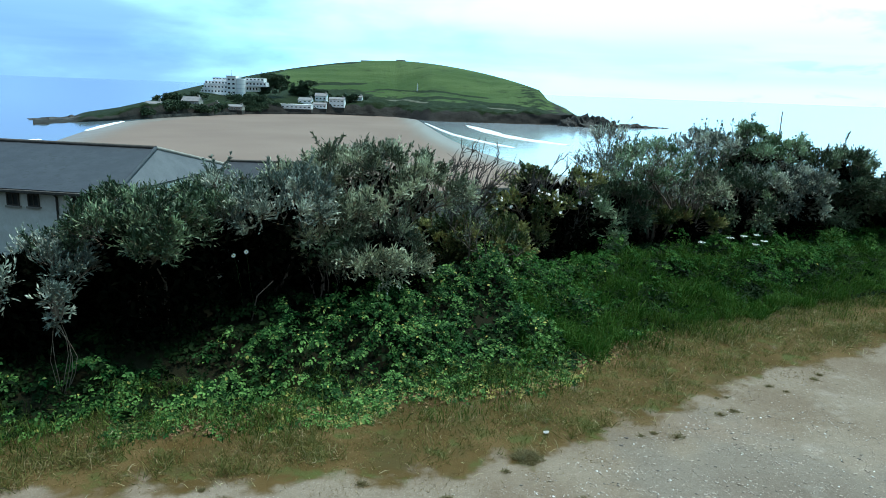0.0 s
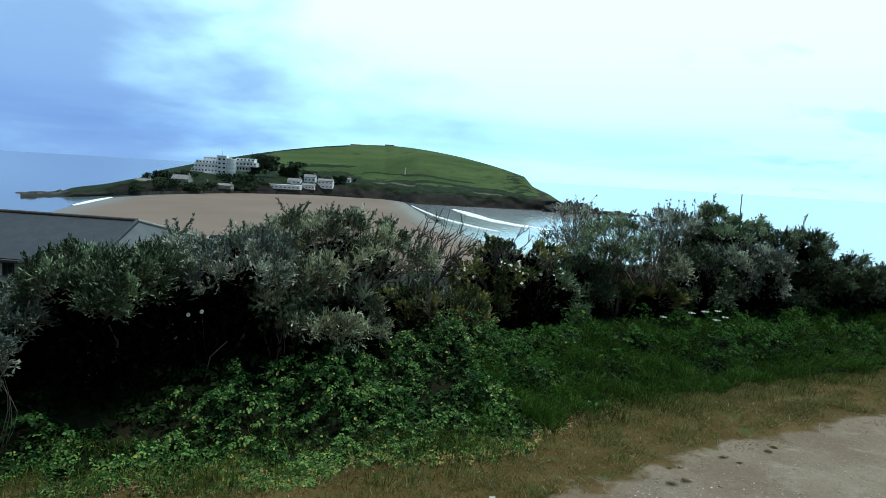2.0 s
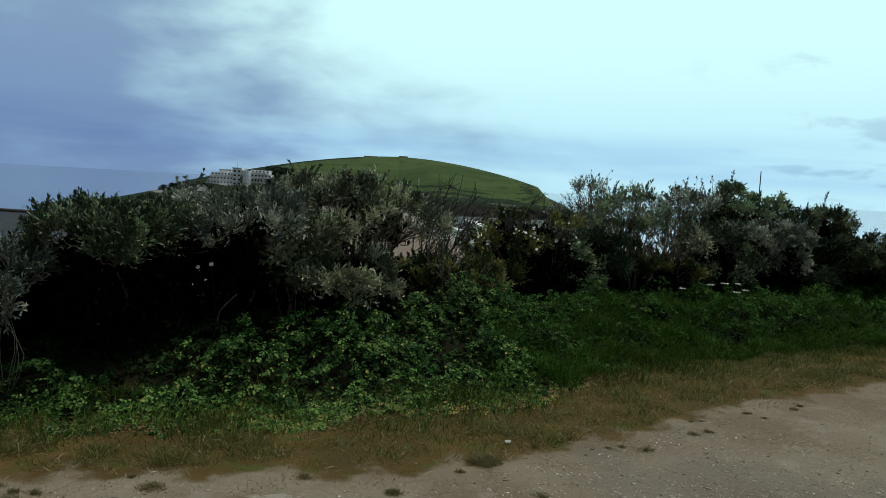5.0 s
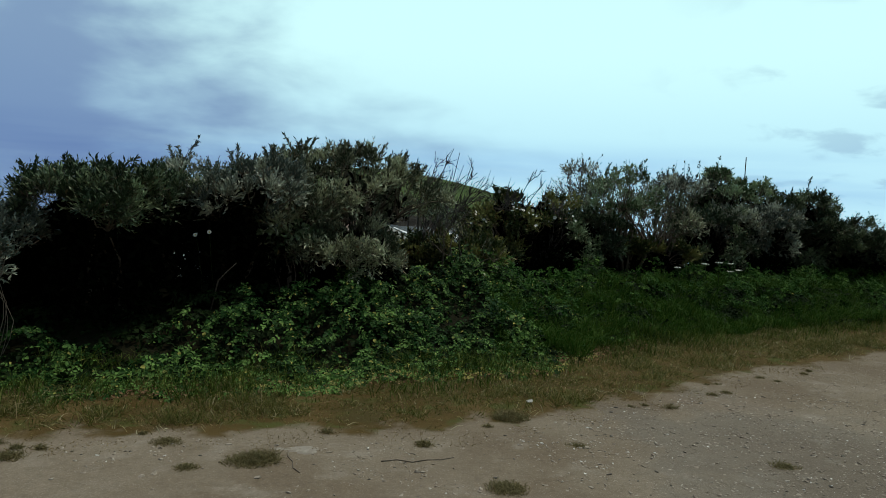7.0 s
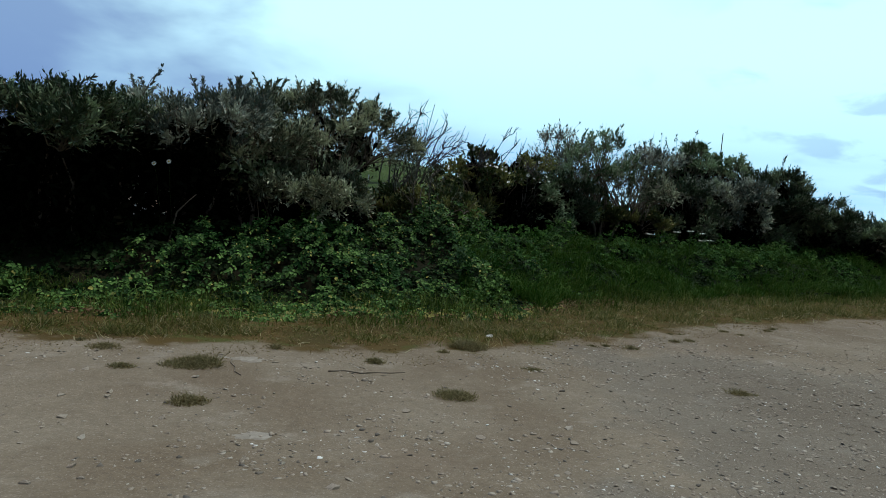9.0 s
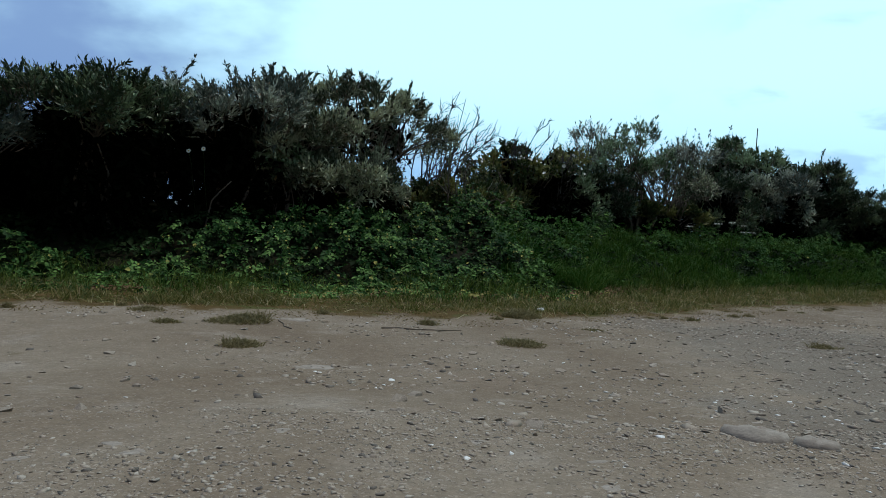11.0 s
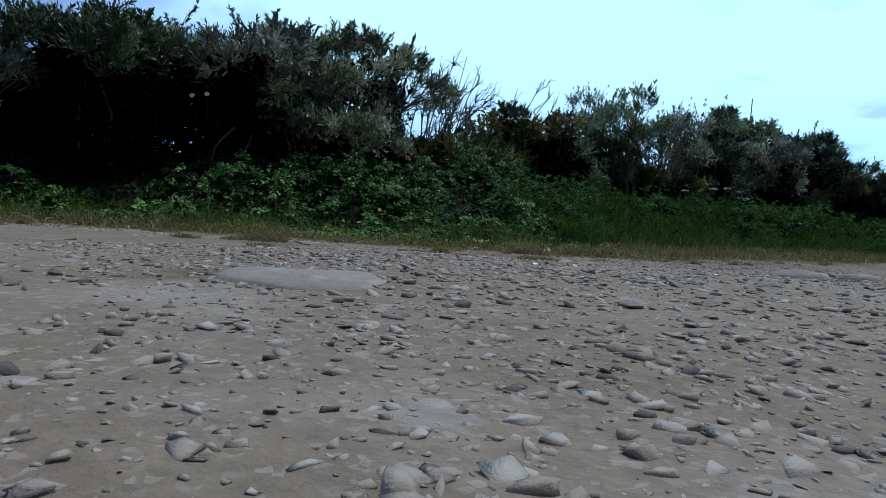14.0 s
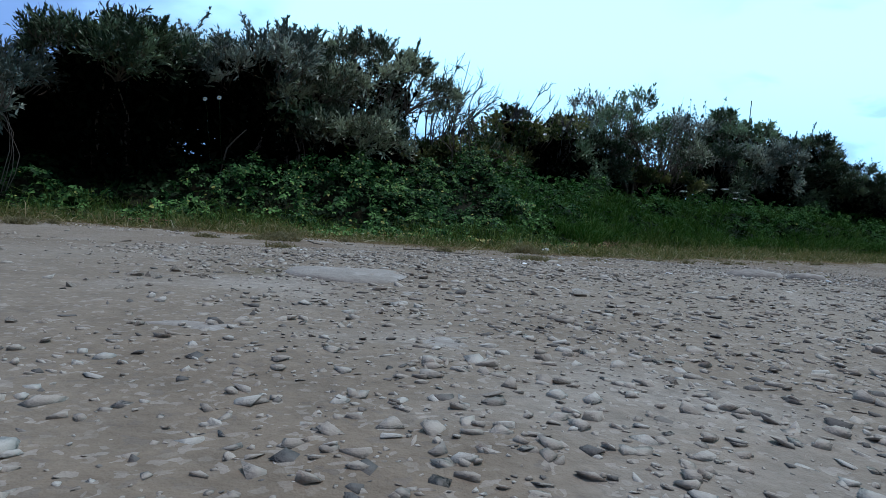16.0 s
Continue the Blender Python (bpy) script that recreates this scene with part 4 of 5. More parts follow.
# lower leaf layer, coloured dark for the shade among the brambles
leafy_cover("bramble_shade_layer", 10000, -7, 9, 0.0, 2.1, 0.06, SHADELEAF, "dark lower leaf layer painting the shade under the bramble leaves", "brambles", 36, lift=0.24, patchy=-0.6, fade=0.5, spread=2.0, thin=0.0)
leafy_cover("bramble_cover", 30000, -7, 9, -0.12, 1.9, 0.039, BRAMBLE, "dense green bramble leaves covering the bank below the hedge", "brambles", 31, lift=0.44, patchy=0.7)
leafy_cover("bramble_fringe", 5000, -5, 3.5, -0.3, 0.3, 0.03, BRAMBLE, "low bramble leaves creeping out over the grass verge", "brambles", 32, lift=0.12, patchy=0.9)
leafy_cover("leafy_weeds", 7000, 0.9, 8.5, 0.25, 2.0, 0.036, WEED, "dark green leafy weeds growing up into the foot of the hedge", "weeds", 35, lift=0.4, patchy=1.35, fade=0.0)
leafy_cover("yellowing_brambles", 900, -1.6, 2.0, -0.3, 0.35, 0.03, YELLOW, "yellowing bramble leaves at the foot of the bank", "brambles", 33, lift=0.1, patchy=0.6)


# ---- grass ----
def grass(name, n, x, y, height, mat, label, seed, lean=0.5, width=0.006):
    rng = np.random.default_rng(seed)
    n = len(x)
    z = land_height(x, y)
    base = np.stack([x, y, z - 0.004], 1)
    way = unit(np.stack([rng.normal(0, lean, n), rng.normal(0, lean, n), np.ones(n)], 1))
    tipway = unit(way + np.stack([rng.normal(0, 0.9, n), rng.normal(0, 0.9, n), np.full(n, -0.5)], 1))
    h = height * ((0.5 + 0.9 * rng.random(n)) * np.clip(0.85 + 0.7 * wobble(x, y, 0.7), 0.35, 1.7))[:, None]
    side = unit(np.cross(way, rng.normal(0, 1, (n, 3)))) * width * 0.5
    mid = base + way * h * 0.6
    tip = mid + tipway * h * 0.5
    verts = np.stack([base - side, base + side, mid + side * 0.8, tip, mid - side * 0.8], 1).reshape(-1, 3)
    i = np.arange(n)[:, None] * 5
    faces = np.concatenate([i + [0, 1, 2], i + [0, 2, 4], i + [4, 2, 3]])
    return tagged(mesh_object(name, verts, faces, mat), label, "grass", kind="stuff")


def scatter(n, x0, x1, lo, hi, seed, clump=0.0, wave=0.6, power=1.0):
    """Places between two lines that run along the bank."""
    rng = np.random.default_rng(seed)
    x = x0 + (x1 - x0) * rng.random(n)
    f = rng.random(n) ** power
    a, b = lo(x), hi(x)
    y = a + (b - a) * f
    keep = wobble(x, y * 1.6, wave) + 0.5 * wobble(x, y, wave * 0.37) > clump + rng.normal(0, 0.35, n)
    return x[keep], y[keep]


x, y = scatter(85000, -6, 9, lambda v: track_edge(v) + 0.1, lambda v: bank_foot(v) + 0.25, 41, clump=-0.45, power=0.7)
grass("verge_grass", 0, x, y, 0.05, GRASS, "short patchy trodden grass along the verge", 42, lean=1.3, width=0.0045)
x, y = scatter(60000, -6, 9, lambda v: track_edge(v) + 0.15, lambda v: bank_foot(v) - 0.1, 49, clump=0.3, wave=0.8)
grass("verge_tussocks", 0, x, y, 0.1, GRASS, "rough olive tussocks of longer grass on the verge", 50, lean=0.7, width=0.005)
x, y = scatter(60000, -6, 9, lambda v: track_edge(v) - 0.4, lambda v: bank_foot(v) - 0.1, 43, clump=0.0)
grass("dry_verge_grass", 0, x, y, 0.026, DRYGRASS, "short brown withered grass beside the track", 44, lean=1.7, width=0.004)
x, y = scatter(30000, -6, 12, lambda v: bank_foot(v) - 0.85, lambda v: bank_foot(v) + 0.45, 45, clump=-0.05, wave=0.9, power=0.65)
grass("long_grass", 0, x, y, 0.17, FOOTGRASS, "longer grass growing out from under the brambles", 46, lean=0.35)
x, y = scatter(95000, 0.9, 15, lambda v: bank_foot(v) - 0.2 + 0.35 * wobble(v, 2.0, 0.9), lambda v: bank_foot(v) + 2.2, 47, clump=-0.55)
grass("bank_grass", 0, x, y, 0.24, BANKGRASS, "long lush green grass on the bank", 48, lean=0.4, width=0.009)


x, y = scatter(2600, -5, 6, lambda v: track_edge(v) - 0.05, lambda v: bank_foot(v) + 0.15, 51, clump=0.1, wave=0.5)
grass("straw_blades", 0, x, y, 0.085, STRAW, "scattered bleached dry blades in the verge", 52, lean=1.1, width=0.005)


def dead_leaves(n, seed):
    """Withered leaves lying at the foot of the brambles."""
    r = np.random.default_rng(seed)
    x = -2.2 + 5.0 * r.random(n)
    y = bank_foot(x) - 0.1 - 0.45 * r.random(n) ** 1.6 + 0.15 * wobble(x, 1.0, 0.6)
    keep = wobble(x, y, 0.8) + 0.5 * wobble(x, y, 0.25) > 0.05 + r.normal(0, 0.3, n)
    x, y = x[keep], y[keep]
    n = len(x)
    base = np.stack([x, y, land_height(x, y) + 0.008 + 0.03 * r.random(n)], 1)
    v, f = oval_leaf_mesh(base, unit(np.stack([r.normal(0, 1, n), r.normal(0, 1, n), r.normal(0, 0.2, n)], 1)), unit(r.normal(0, 0.5, (n, 3)) + [0, -0.2, 1.0]), 0.02 + 0.022 * r.random(n), 0.014 + 0.012 * r.random(n), 0.3)
    tagged(mesh_object("dead_leaves", v, f, WITHERED), "withered red-brown leaves lying at the foot of the brambles", "leaves", kind="stuff")


dead_leaves(3200, 53)


def tuft(x, y, r, n, seed, mat, label):
    rng = np.random.default_rng(seed)
    n *= 6
    th, q = rng.random(n) * 6.28, np.minimum(np.abs(rng.normal(0, 0.5, n)), 1.0 - 0.1 * rng.random(n))
    ob = grass("grass_tuft", n, x + np.cos(th) * q * r, y + np.sin(th) * q * r * 0.8, 0.022 + 0.26 * r, mat, label, seed, lean=0.95, width=0.0035)
    ob["kind"] = ""
    del ob["kind"]
    return tagged(ob, group="tufts on the track")


for k, (x, y, r, n) in enumerate([(-0.885, 3.84, 0.16, 480), (0.54, 3.53, 0.12, 320), (-0.7, 3.2, 0.09, 170), (-1.2, 3.72, 0.07, 100), (-1.45, 4.1, 0.1, 130), (0.75, 4.9, 0.14, 260), (2.3, 4.0, 0.09, 100), (0.1, 4.25, 0.06, 90), (1.1, 4.3, 0.08, 100), (-2.2, 3.8, 0.1, 120)]):
    tuft(x, y, r, n, 60 + k, TUFTGRASS, "small tuft of short dry grass growing in the track")


edge_rng = np.random.default_rng(66)
for k in range(18):
    x = -3.2 + 8.0 * edge_rng.random()
    tuft(x, float(track_edge(x)) - 0.02 - 0.4 * edge_rng.random() ** 1.5, 0.03 + 0.05 * edge_rng.random(), 30, 160 + k, TUFTGRASS, "small dark tuft of short grass at the edge of the track")


# ---- stones ----
def chip_shape(rng, flat, points=9, worn=0.0):
    """A sharp-edged broken chip, about one across."""
    bm = bmesh.new()
    for k in range(points):
        p = rng.random(3) - 0.5
        p = p / (0.5 * np.max(np.abs(p)) + 0.5 * np.linalg.norm(p)) * (0.36 + 0.14 * rng.random())
        bm.verts.new((p[0] * (1.0 + 0.4 * rng.random()), p[1], p[2] * flat))
    bmesh.ops.convex_hull(bm, input=bm.verts)
    bmesh.ops.delete(bm, geom=[v for v in bm.verts if not v.link_faces], context="VERTS")
    if worn:
        bmesh.ops.bevel(bm, geom=bm.edges[:] + bm.verts[:], offset=worn, segments=1, affect="EDGES")
    bmesh.ops.triangulate(bm, faces=bm.faces)
    bm.normal_update()
    return bm


chip_rng = np.random.default_rng(70)
chip_kinds = []
for k in range(24):
    bm = chip_shape(chip_rng, 0.2 + 0.4 * chip_rng.random())
    bm.verts.index_update()
    chip_kinds.append((np.array([v.co[:] for v in bm.verts]), np.array([[v.index for v in f.verts] for f in bm.faces])))
    bm.free()


def stone_stuff(name, x, y, size, seed, label, mat=None):
    """Loose sharp chippings of many sizes, joined."""
    rng = np.random.default_rng(seed)
    kind = rng.integers(0, len(chip_kinds), len(x))
    verts, faces, base = [], [], 0
    for k, (tv, tf) in enumerate(chip_kinds):
        at = np.nonzero(kind == k)[0]
        n = len(at)
        v = np.tile(tv, (n, 1, 1)) * (0.8 + 0.4 * rng.random((n, 1, 3)))
        th, ti = rng.random(n) * 6.28, rng.normal(0, 0.18, n)
        c, s = np.cos(ti), np.sin(ti)
        vx, vz = v[..., 0] * c[:, None] - v[..., 2] * s[:, None], v[..., 0] * s[:, None] + v[..., 2] * c[:, None]
        c, s = np.cos(th), np.sin(th)
        px, py = vx * c[:, None] - v[..., 1] * s[:, None], vx * s[:, None] + v[..., 1] * c[:, None]
        v = np.stack([px, py, vz], -1) * size[at][:, None, None]
        v += np.stack([x[at], y[at], land_height(x[at], y[at]) - size[at] * 0.02], 1)[:, None, :]
        verts.append(v.reshape(-1, 3))
        faces.append((tf[None] + (np.arange(n) * len(tv))[:, None, None]).reshape(-1, 3) + base)
        base += n * len(tv)
    return tagged(mesh_object(name, np.concatenate(verts), np.concatenate(faces), mat or STONE), label, "gravel", kind="stuff")


def chips(n, x0, x1, y0, y1, lo, hi, seed, bias=0.0):
    rng = np.random.default_rng(seed)
    x, y = x0 + (x1 - x0) * rng.random(n), y0 + (y1 - y0) * rng.random(n)
    size = lo * (hi / lo) ** (rng.random(n) ** 1.7)
    keep = (y < track_edge(x) - 0.05 - 0.3 * rng.random(n)) & (wobble(x, y, 0.9) + 0.6 * wobble(x, y, 0.31) + 0.55 * np.clip(x, -1.0, 1.0) + 0.5 * gravelly(x, y) > bias + rng.normal(0, 0.5, n))
    return x[keep], y[keep], size[keep]


x, y, s = chips(80000, -1.4, 1.6, 0.25, 1.9, 0.0025, 0.0165, 71, bias=0.05)
stone_stuff("loose_gravel", x, y, s, 72, "loose angular grey-brown chippings lying on the dirt track")
x, y, s = chips(46000, -4.5, 6.5, 1.7, 7.6, 0.005, 0.03, 73, bias=0.25)
stone_stuff("scattered_gravel", x, y, s, 74, "small stones scattered over the packed dirt track")
x, y, s = chips(16000, -6.5, 6.5, -4.5, 1.7, 0.006, 0.028, 77, bias=0.2)
keep = (np.abs(x - 0.1) > 1.4) | (y < 0.25)
stone_stuff("strewn_gravel", x[keep], y[keep], s[keep], 78, "loose stones strewn over the open dirt track")
x, y, s = chips(15000, -2.6, 5.5, 1.8, 6.0, 0.011, 0.04, 75, bias=0.4)
stone_stuff("coarse_gravel", x, y, s, 76, "coarser pale and dark stones scattered over the track")

x, y, s = chips(2600, -2.6, 5.0, 1.2, 6.0, 0.006, 0.026, 79, bias=0.5)
stone_stuff("white_flakes", x, y, s, 80, "small bright flakes of quartz strewn over the track", QUARTZ)

rng = np.random.default_rng(81)
stone_meshes = []
for k in range(10):
    bm = chip_shape(rng, 0.3 + 0.35 * rng.random(), 11, 0.008)
    me = bpy.data.meshes.new("stone")
    bm.to_mesh(me)
    bm.free()
    me.materials.append(STONE)
    stone_meshes.append(me)


def stone(x, y, size, k, turn=0.0, label="angular grey-brown stone lying loose on the dirt track"):
    ob = new("stone", stone_meshes[k % len(stone_meshes)])
    z = float(land_height(np.array([x]), np.array([y]))[0])
    ob.matrix_basis = Matrix.LocRotScale((x, y, z + size * 0.02), Euler((rng.normal(0, 0.15), rng.normal(0, 0.15), turn)), (size, size, size))
    return tagged(ob, label, "stone", "stones on the track")


for k in range(330):
    near = k < 90
    y = (0.4 + 1.8 * rng.random() ** 1.3) if near else (1.8 + 4.2 * rng.random())
    x = (rng.random() * 2 - 1) * (0.35 + 0.75 * y) + 0.15 * y
    if near and x < 0.05 and k % 3:
        x = -x
    if y < track_edge(x) - 0.15:
        stone(x, y, (0.006 + 0.006 * y + 0.016 * rng.random() ** 3) if near else (0.02 + 0.036 * rng.random() ** 2.5), k, rng.random() * 6.28)


def slab(x, y, rx, ry, seed, turn=0.0, rise=0.0, uneven=1.0, thick=1.0):
    """A flat stone set in the ground, its worn top just proud of the dirt."""
    r = np.random.default_rng(seed)
    bm = bmesh.new()
    n = 18
    th = np.linspace(0, 2 * np.pi, n, endpoint=False)
    rad = 1 + uneven * (0.22 * np.sin(2 * th + r.random() * 6) + 0.16 * np.sin(3 * th + r.random() * 6) + r.normal(0, 0.05, n))
    rings = []
    for q, h in ((1.0, -0.012), (0.97, -0.0005), (0.85, 0.003), (0.5, 0.0055), (0.2, 0.006)):
        rings.append([bm.verts.new((rx * q * rad[i] * math.cos(th[i]), ry * q * rad[i] * math.sin(th[i]), (h + r.normal(0, 0.0009)) * thick * min(1.0, rx / 0.11))) for i in range(n)])
    for a, b in zip(rings, rings[1:]):
        for i in range(n):
            bm.faces.new((a[i], a[(i + 1) % n], b[(i + 1) % n], b[i]))
    bm.faces.new(rings[-1])
    me = bpy.data.meshes.new("flat_stone")
    bm.to_mesh(me)
    bm.free()
    me.materials.append(SLAB)
    me.polygons.foreach_set("use_smooth", np.ones(len(me.polygons), dtype=bool))
    ob = new("flat_stone", me)
    near, mid, beyond = land_height(np.array([x, x, x]), np.array([y - ry, y, y + ry]))
    ob.matrix_basis = pose(x, y, float(mid) + rise - 0.0035 * min(1.0, rx / 0.08), math.degrees(math.atan2(beyond - near, 2 * ry)), 0, 0) @ pose(0, 0, 0, 0, 0, turn)
    return tagged(ob, "pale flat stone worn flush with the dirt track", "stone", "flat stones in the track")


slab(-0.2, 0.915, 0.08, 0.078, 91, 0, 0.0035, 0.3)
slab(-0.275, 0.57, 0.046, 0.018, 95)
slab(-0.06, 0.8, 0.03, 0.018, 96)
stone(-0.19, 0.89, 0.011, 3)
stone(0.157, 0.993, 0.024, 4, 0.6)
stone(0.13, 0.865, 0.02, 5, 2.2)
stone(-0.487, 1.288, 0.018, 6, 1.0)
stone(1.015, 3.088, 0.055, 7, 0.4)
for k in range(16):
    stone(-0.41 + rng.normal(0, 0.035), 0.81 + rng.normal(0, 0.05), 0.008 + 0.016 * rng.random() ** 2, k, rng.random() * 6.28)
slab(0.78, 1.81, 0.072, 0.07, 92, -15, 0.006, 0.6, 4.0)
slab(0.865, 1.73, 0.05, 0.04, 97, -30, 0.006, 0.6, 4.0)
for k in range(16):
    u, v = rng.random(), rng.random()
    slab((u * 2 - 1) * (0.3 + 0.6 * v), 0.5 + 1.5 * v, 0.014 + 0.022 * rng.random(), 0.012 + 0.014 * rng.random(), 120 + k, 360 * rng.random())
slab(-0.34, 2.8, 0.12, 0.07, 93)
slab(-0.66, 4.05, 0.14, 0.1, 94)
white = new("white_stone", stone_meshes[2].copy())
white.data.materials[0] = QUARTZ
white.matrix_basis = Matrix.LocRotScale((0.96, 5.34, -0.07), Euler((0, 0, 0.4)), (0.05, 0.05, 0.06))
tagged(white, "small white quartz stone on the verge", "stone")


# ---- flowers and small finds ----
def daisy(x, y, z, seed, size=0.024):
    r = np.random.default_rng(seed)
    ground = float(land_height(np.array([x]), np.array([y + 0.25]))[0])
    root = thing("daisy", x, y + 0.25, ground, "white daisy with a yellow centre among the shrubs", "flower", "daisies in the hedge")
    top = np.array([0.0, -0.25, z - ground])
    v, f = tube_mesh([(bend(np.zeros(3), top, 0.05, r, 6), 0.003, 0.002)], 4)
    mesh_object("stem", v, f, DARKLEAF, root)
    m = Matrix.LocRotScale(top, Euler((radians(65), 0, r.normal(0, 0.3))), None)
    bm = bmesh.new()
    for k in range(13):
        a = k * 2 * math.pi / 13
        pts = [(0.3, -0.08, 0.02), (0.7, -0.15, 0.05), (1.0, -0.06, 0.0), (1.0, 0.06, 0.0), (0.7, 0.15, 0.05), (0.3, 0.08, 0.02)]
        bm.faces.new([bm.verts.new(m @ Vector(((math.cos(a) * p[0] - math.sin(a) * p[1]) * size, (math.sin(a) * p[0] + math.cos(a) * p[1]) * size, p[2] * size))) for p in pts])
    part("petals", bm, PETAL, root)
    bm = bmesh.new()
    bmesh.ops.create_icosphere(bm, subdivisions=2, radius=size * 0.33, matrix=m @ Matrix.Diagonal((1, 1, 0.5, 1)))
    part("centre", bm, POLLEN, root, "yellow centre")


daisy(-2.17, 6.8, 1.03, 1)
daisy(-2.05, 6.85, 1.06, 2)


def umbel(x, y, z, seed):
    """A tall stem with flat heads of tiny white flowers."""
    r = np.random.default_rng(seed)
    ground = float(land_height(np.array([x]), np.array([y]))[0])
    root = thing("umbel_plant", x, y, ground, "tall wild plant with flat heads of tiny white flowers", "plant", "white umbels on the bank")
    top = np.array([r.normal(0, 0.05), r.normal(0, 0.05), z - ground])
    v, f = tube_mesh([(bend(np.zeros(3), top, 0.04, r, 6), 0.006, 0.003)] + [(np.stack([top - [0, 0, 0.05], top + [0.05 * math.cos(a), 0.05 * math.sin(a), 0.01]]), 0.002, 0.001) for a in np.arange(0, 6.2, 0.8)], 4)
    mesh_object("stem", v, f, DARKLEAF, root)
    n = 70
    a, q = r.random(n) * 6.28, r.random(n) ** 0.5 * 0.055
    base = top + np.stack([np.cos(a) * q, np.sin(a) * q, 0.012 + r.normal(0, 0.004, n)], 1)
    v, f = oval_leaf_mesh(base, unit(r.normal(0, 1, (n, 3)) * [1, 1, 0.2]), np.tile([0, 0, 1.0], (n, 1)), np.full(n, 0.014), np.full(n, 0.012))
    mesh_object("flower_head", v, f, PETAL, root)


for k, (x, y, z) in enumerate([(4.55, 10.3, 0.68), (4.75, 10.43, 0.71), (5.0, 10.5, 0.68), (4.85, 10.4, 0.58), (5.15, 10.6, 0.58), (4.0, 10.1, 0.62)]):
    umbel(x, y, z, 100 + k)

dead = thing("dead_stick", -1.93, 6.85, 0.3, "pale dead stick leaning out of the foot of the hedge", "stick")
v, f = tube_mesh([(np.array([[-0.12, 0.1, -0.05], [-0.02, 0.0, 0.28], [0.08, -0.05, 0.38], [0.17, -0.05, 0.47]]), 0.009, 0.005)], 5)
mesh_object("shaft", v, f, BARK, dead)

stake = thing("wooden_stake", 6.4, 13.2, 0.3, "thin weathered stake standing up out of the hedge", "stake")
v, f = tube_mesh([(np.array([[0, 0, 0], [0.02, 0, 1.2], [0.01, 0, 2.3]]), 0.014, 0.009)], 6)
mesh_object("shaft", v, f, BARK, stake)


def stick(points, r):
    p = np.array(points, float)
    v, f = tube_mesh([(np.column_stack([p, land_height(p[:, 0], p[:, 1]) + r]), r, r * 0.6)], 5)
    return tagged(mesh_object("stick", v, f, BARK), "thin dry stick lying on the ground", "stick", "sticks on the ground")


stick([(-0.7, 4.0), (-0.69, 3.92), (-0.65, 3.85), (-0.63, 3.75), (-0.58, 3.68)], 0.004)
stick([(-0.15, 3.9), (-0.06, 3.93), (0.03, 3.9), (0.12, 3.96), (0.2, 3.97), (0.28, 4.02)], 0.004)


# ---- houses below the hedge ----
def sloped(name, corners, thick, mat, parent, label=""):
    """A flat board or roof slope with thickness, given by its upper corners."""
    bm = bmesh.new()
    c = [Vector(p) for p in corners]
    nrm = (c[1] - c[0]).cross(c[2] - c[0]).normalized()
    if nrm.z < 0:
        nrm.negate()
    top = [bm.verts.new(p) for p in c]
    low = [bm.verts.new(p - nrm * thick) for p in c]
    bm.faces.new(top)
    bm.faces.new(low[::-1])
    for i in range(len(c)):
        j = (i + 1) % len(c)
        bm.faces.new((top[i], low[i], low[j], top[j]))
    bmesh.ops.recalc_face_normals(bm, faces=bm.faces)
    return part(name, bm, mat, parent, label)


